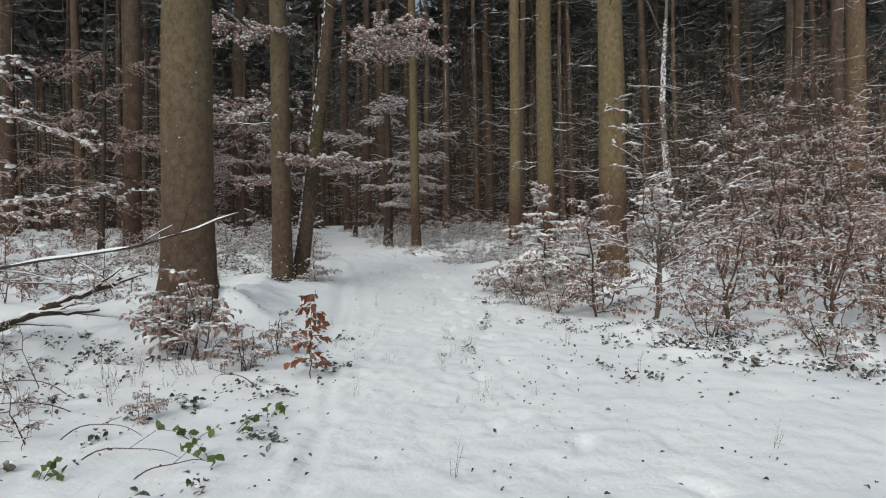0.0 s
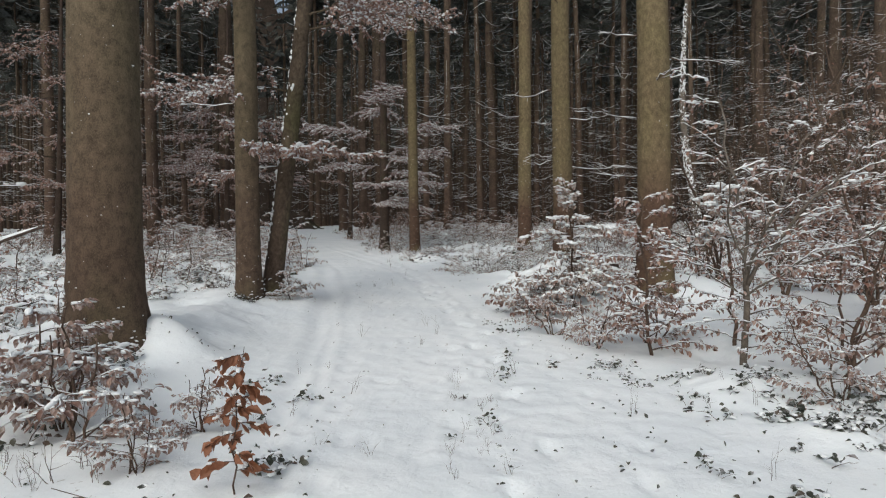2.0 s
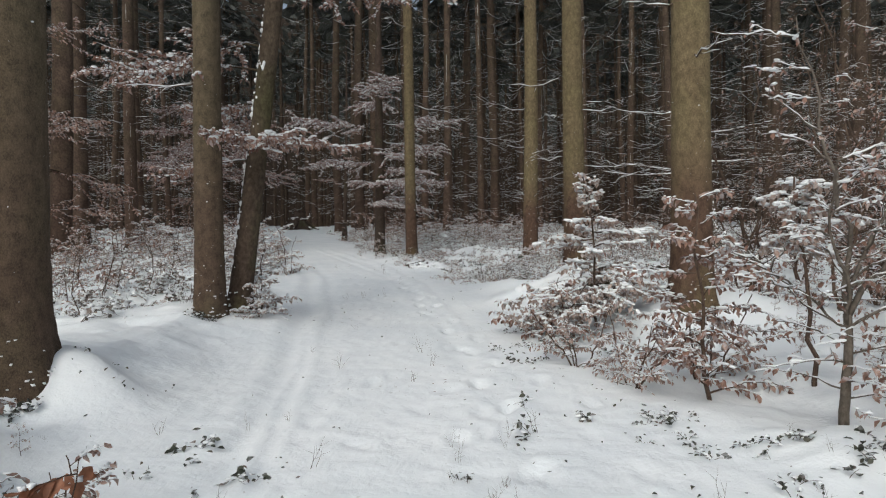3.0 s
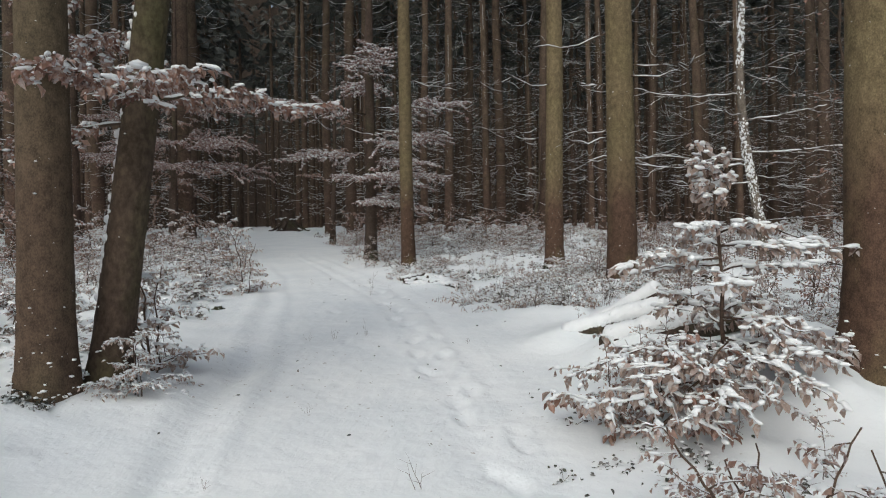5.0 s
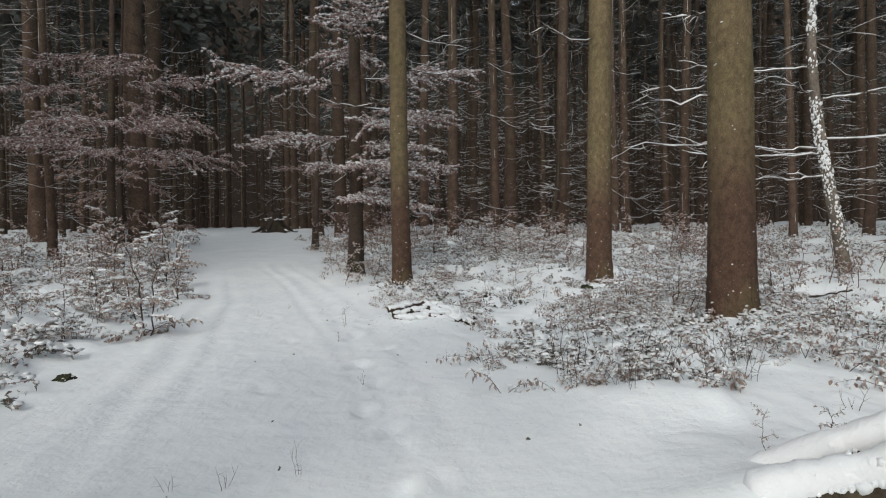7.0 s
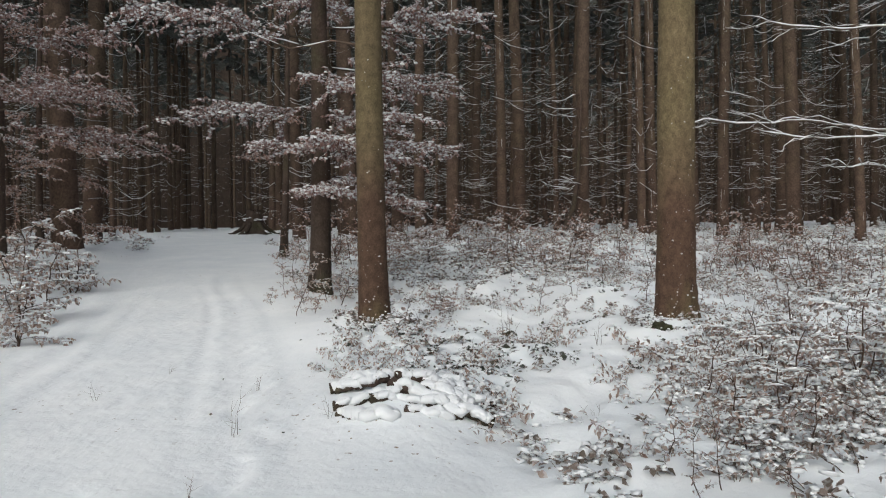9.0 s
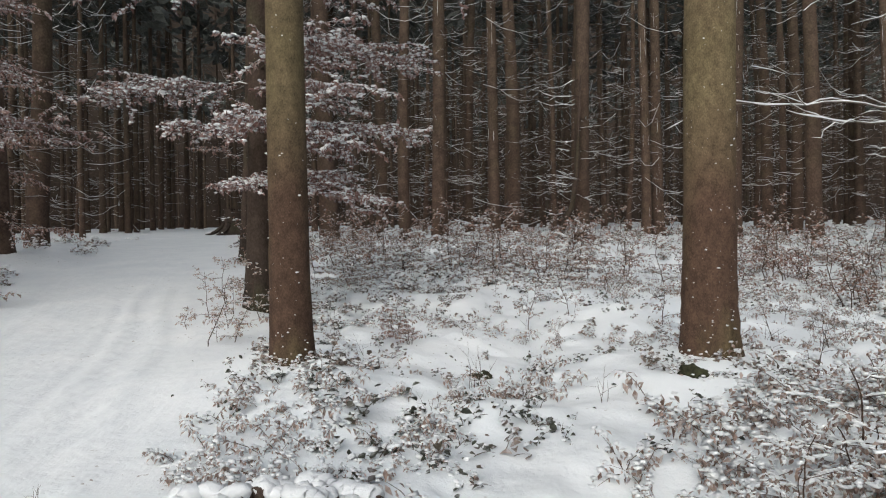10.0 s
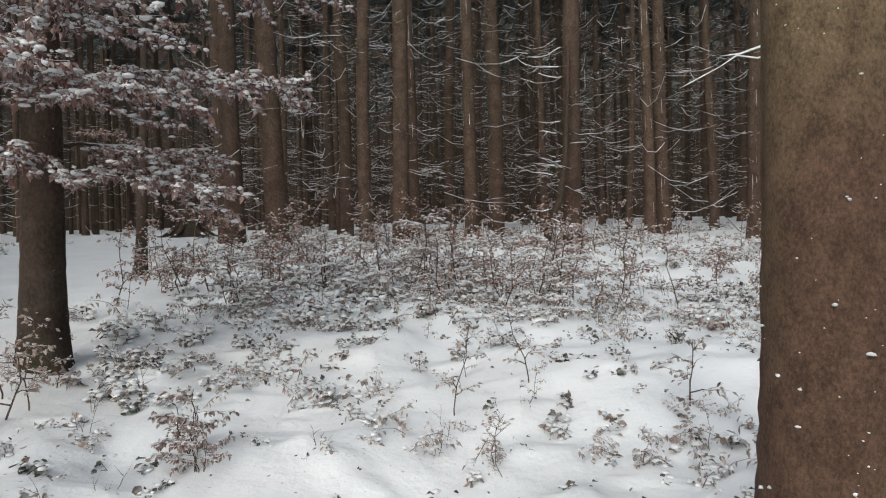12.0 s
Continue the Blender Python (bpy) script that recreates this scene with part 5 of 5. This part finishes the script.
def carpet(name, label, plots, seed, leaf_mat):
    """Plants too many to count over plots of (templates, x0, x1, y0, y1, count, size, on the track too, patchiness)."""
    rng = np.random.default_rng(seed)
    out = (Build(), Build(), Build())
    for temps, x0, x1, y0, y1, count, size, open_too, patchy in plots:
        done = tries = 0
        while done < count and tries < count * 12:
            tries += 1
            x, y = x0 + (x1 - x0) * rng.random(), y0 + (y1 - y0) * rng.random()
            if not open_too and off_road(x, y) < 0.25 + 0.6 * rng.random():
                continue
            if patchy and float(vnoise(x * 0.8, y * 0.8, seed)) < patchy * (rng.random() - 0.35):
                continue
            if (x - 2.41) ** 2 + (y - 20.98) ** 2 < 0.06 or (x + 3.25) ** 2 + (y - 8.12) ** 2 < 0.2:
                continue
            m = mat4(x, y, g(x, y), rng.random() * 360, size * (0.6 + 0.7 * rng.random()), rng.normal(size=2) * 6)
            for o, a in zip(out, temps[rng.integers(len(temps))]):
                if a is not None:
                    o.put(a, m)
            done += 1
    ob = thing(name, (0, 0, 0), label, "undergrowth", kind="stuff")
    part("stems", out[0], TWIG, ob, kind="stuff")
    if out[1].n:
        part("leaves", out[1], leaf_mat, ob, kind="stuff")
    if out[2].n:
        part("snow_cover", out[2], SNOW_CAP, ob, kind="stuff")


carpet("dark_brambles", "dark green bramble leaves poking out of the snow", (
    (DARKS, -4.5, -0.9, 2.6, 7.5, 95, 0.8, True, 1.0),
    (DARKS, 1.3, 5.5, 4.9, 7.0, 95, 0.8, True, 0.7),
    (DARKS, 0.5, 1.7, 7.2, 11, 26, 0.7, True, 1.0),
    (DARKS, 1.4, 3.2, 5.5, 7.3, 34, 0.8, True, 0.3),
    (DARKS, 2.0, 2.9, 20.35, 20.85, 9, 0.7, True, 0.0),
    (DARKS, -3.0, -2.6, 10.72, 10.84, 12, 0.55, True, 0.0),
    (DARKS, -3.0, -2.85, 7.7, 8.0, 8, 0.6, True, 0.0),
    (DARKS, 2.3, 3.2, 16.0, 16.4, 7, 0.7, True, 0.0),
    (DARKS, -1.2, 2.4, 18.6, 23, 40, 0.7, True, 1.0),
    (DARKS, -1.1, 1.0, 18.9, 20.3, 30, 0.9, True, 0.2),
    (DARKS, -1.5, 6, 23, 28, 70, 0.7, False, 0.6),
    (DARKS, -0.05, 0.35, 5.2, 7.4, 9, 0.45, True, 0.0)), 406, LEAF_DARK)
carpet("bramble_undergrowth", "low bramble leaves half buried under snow", (
    (BRAMBLES, -9.5, -2.5, 12, 22, 130, 1.0, False, 1.2),
    (SNOWY, -10.5, -3.4, 14, 28, 200, 1.1, False, 0.6),
    (SNOWY, 0.2, 5.5, 14.8, 17.5, 36, 0.8, False, 0.8),
    (SNOWY, 2, 14, 29, 40, 260, 1.3, False, 0.3),
    (SNOWY, -14, -4.2, 8.5, 15, 170, 1.1, False, 0.4),
    (SNOWY, 7, 24, 27, 47, 140, 1.6, False, 0.3),
    (SNOWY, -6, 8, 36, 50, 80, 1.6, False, 0.3),
    (SNOWY, -1.6, 9, 23.2, 28, 190, 0.85, False, 0.8),
    (SNOWY, -6, 12, 25, 38, 560, 1.2, False, 0.3),
    (SNOWY, 4, 13, 12, 25, 180, 1.1, False, 0.8),
    (BRAMBLES, -1.2, 2.6, 16.5, 21.5, 26, 0.8, False, 1.0),
    (BRAMBLES, -1.1, 0.9, 18.9, 21.2, 48, 0.8, True, 0.3),
    (BRAMBLES, 1.9, 2.95, 20.4, 20.9, 14, 0.7, True, 0.0),
    (BRAMBLES, -1.35, -0.5, 20.2, 20.65, 6, 0.6, True, 0.0),
    (BRAMBLES, -1.6, 3.0, 20.6, 24.5, 90, 0.7, True, 0.9),
    (BRAMBLES, -1.8, 7.0, 23.5, 30, 230, 0.8, False, 0.6),
    (SNOWY, 0.3, 4.6, 15.2, 18.0, 90, 0.75, False, 0.2),
    (SNOWY, -20, -6, 24, 42, 130, 1.4, False, 0.3),
    (SNOWY, 0.5, 3.6, 15.0, 17.2, 24, 0.8, True, 0.5)), 401, LEAF_DULL)
carpet("leafy_undergrowth", "low twiggy growth with hanging pale brown leaves and snow", (
    (HANGING, 0.4, 5.5, 14.8, 17.5, 55, 0.8, False, 0.8),
    (HANGING, 2.3, 5.5, 17.5, 21, 70, 0.8, False, 1.0),
    (HANGING, 1.6, 4.3, 17.4, 20.0, 95, 1.0, False, 0.0),
    (HANGING, -1.1, 0.4, 18.75, 20.4, 70, 0.62, True, 0.0),
    (HANGING, -0.9, 1.2, 20.4, 21.4, 22, 0.7, True, 0.3),
    (HANGING, 0.12, 0.4, 17.6, 18.6, 12, 0.8, True, 0.0),
    (HANGING, 1.2, 4.2, 17.3, 19.8, 130, 0.8, False, 0.0),
    (HANGING, 1.7, 5.5, 14.25, 15.3, 32, 0.8, False, 0.5),
    (HANGING, 0.1, 3.5, 14.9, 16.5, 30, 0.85, True, 0.5),
    (HANGING, 2.1, 3.3, 15.8, 16.4, 12, 0.8, True, 0.0),
    (HANGING, -1.5, 6.0, 21.2, 27, 170, 0.75, False, 0.9),
    (HANGING, -5, 9, 25, 34, 150, 1.3, False, 0.3),
    (HANGING, -9, -3.2, 13, 24, 130, 1.0, False, 0.6),
    (HANGING, -16, -6, 11, 20, 110, 1.2, False, 0.2)), 405, LEAF_PALE)
carpet("beech_seedlings", "thick growth of small brown-leaved beech seedlings in the snow", (
    (SEEDS, -3, 11, 26, 35, 190, 1.3, False, 0.6),
    (SEEDS, -11, -3, 17, 32, 80, 1.2, False, 0.7),
    (SEEDS, -13, -4.5, 8.5, 15, 60, 1.3, False, 0.5),
    (SEEDS, -17, -6.5, 12, 22, 120, 1.25, False, 0.3),
    (SEEDS, 6, 14, 12, 30, 90, 1.5, False, 0.6)), 402, LEAF_BROWN)


# the seedlings nearer the track, one by one
def plant(temps, name, label, category, group, plots, seed, mats):
    rng = np.random.default_rng(seed)
    made = []
    for a in temps:
        ob = thing(name, (0, 0, 0), label, category, group)
        for nm, arr, mat in zip(("stem", "leaves", "snow_cover"), a, mats):
            b = Build()
            b.put(arr, np.eye(4))
            part(nm, b, mat, ob, kind="" if nm == "stem" else "stuff")
        made.append([ob, False])
    for x0, x1, y0, y1, count, size, open_too, patchy in plots:
        done = tries = 0
        while done < count and tries < count * 15:
            tries += 1
            x, y = x0 + (x1 - x0) * rng.random(), y0 + (y1 - y0) * rng.random()
            if not open_too and off_road(x, y) < 0.25 + 0.6 * rng.random():
                continue
            if patchy and float(vnoise(x * 0.8, y * 0.8, seed)) < patchy * (rng.random() - 0.35):
                continue
            if min((x - a) ** 2 + (y - b) ** 2 for a, b in PLACED) < 0.12:
                continue
            m = pose(x, y, g(x, y), rng.normal() * 5, rng.normal() * 5, rng.random() * 360) @ Matrix.Scale(size * (0.6 + 0.7 * rng.random()), 4)
            pick = made[rng.integers(len(made))]
            if pick[1]:
                copy_thing(pick[0], m)
            else:
                pick[0].matrix_basis, pick[1] = m, True
            done += 1


plant(SEEDS, "beech_seedling", "small beech seedling with a few brown leaves", "sapling", "beech seedlings in the snow", (
    (-4.5, -1.8, 3.5, 7.5, 10, 0.7, True, 1.0),
    (1.0, 5, 8, 13.5, 55, 0.9, False, 0.6),
    (0.5, 6, 14.8, 17.5, 28, 0.9, False, 0.8),
    (2.4, 6, 17.5, 21, 14, 0.9, False, 0.8),
    (-1.0, 8, 21.6, 26.5, 46, 0.85, False, 0.8),
    (-2.6, -1.5, 22, 24, 14, 1.3, True, 0.0),
    (-9, -4, 13, 18, 30, 1.2, False, 0.6)), 404, (TWIG, LEAF_PALE, SNOW_CAP))
carpet("dry_stalks", "thin dry stalks and twigs standing in the snow", (
    (STALKS, -3, 3.2, 2.4, 8, 34, 0.55, True, 1.0),
    (STALKS, -0.05, 0.40, 4.2, 7.6, 34, 0.42, True, 0.0),
    (STALKS, -3.6, -1.2, 3.0, 6.5, 30, 0.8, True, 0.3),
    (STALKS, 0.6, 2.4, 14.9, 15.9, 40, 1.0, True, 0.0),
    (STALKS, -3.5, 1.0, 8, 20, 24, 0.6, True, 1.0),
    (STALKS, 0.2, 6, 14.5, 17.8, 60, 1.1, False, 0.5),
    (STALKS, -2, 8, 20, 30, 100, 1.0, False, 0.5),
    (STALKS, -9, -3, 12, 26, 90, 1.2, False, 0.5)), 403, LEAF_DULL)


# fallen leaves and bark bits lying on the track
def litter():
    rng = np.random.default_rng(9)
    b = Build()
    for x0, x1, y0, y1, n, size in ((-1.6, 2.0, 2.4, 9.4, 90, 0.04), (-2.2, 0.8, 9, 23, 60, 0.04), (-4.0, -0.9, 2.4, 6.4, 260, 0.06), (0.9, 5.2, 4.4, 6.8, 150, 0.055), (-1.4, 3.0, 19.8, 24, 160, 0.055), (0.4, 1.6, 7, 12, 60, 0.05), (-3.6, -2.2, 7.3, 8.7, 70, 0.05), (-1.05, -0.7, 2.6, 8, 40, 0.045), (0.2, 0.8, 2.4, 6, 45, 0.045), (1.0, 3.0, 2.6, 4.6, 30, 0.05)):
        x, y = x0 + (x1 - x0) * rng.random(n), y0 + (y1 - y0) * rng.random(n)
        at = np.stack([x, y, land(x, y) + 0.01], -1)
        blades(b, at, rng.normal(size=(n, 3)) * (1, 1, 0.5), size * (0.25 + 0.6 * rng.random(n)), rng, 0.6, 0.5, fine=True)
    single("leaf_litter", b, LEAF_DARK, "scattered dark leaves and bark bits on the snow", "litter", "stuff")


litter()


# the green bramble by the left edge of the track
def green_bramble(x, y, seed, n):
    rng = np.random.default_rng(seed)
    ob = thing("bramble", (x, y, g(x, y)), "low bramble with green leaves poking out of the snow", "bramble", "green brambles")
    b = Build()
    sites = []
    for j in range(3):
        a = rng.random() * 6.283
        p, rad = grow((0, 0, -0.03), (math.cos(a), math.sin(a), 1.1), 0.18 + 0.12 * rng.random(), 0.003, rng, 0.1, -0.3)
        tube(b, p, rad, 5)
        sites += [(on(p, 0.4 + 0.6 * rng.random()), unit(rng.normal(size=3) * (1, 0.6, 0.8))) for _ in range(n)]
    part("stem", b, TWIG, ob)
    for at, d in sites:
        lb = Build()
        blades(lb, [at], [d], 0.032 + 0.034 * rng.random(), rng, 0.78, 0.2, fine=True)
        part("leaf", lb, LEAF_GREEN, ob)


for k, (x, y) in enumerate(((-1.50, 3.78), (-1.30, 3.86), (-1.18, 4.2), (-1.27, 3.42), (-2.02, 3.12))):
    green_bramble(x, y, 500 + k, 4)
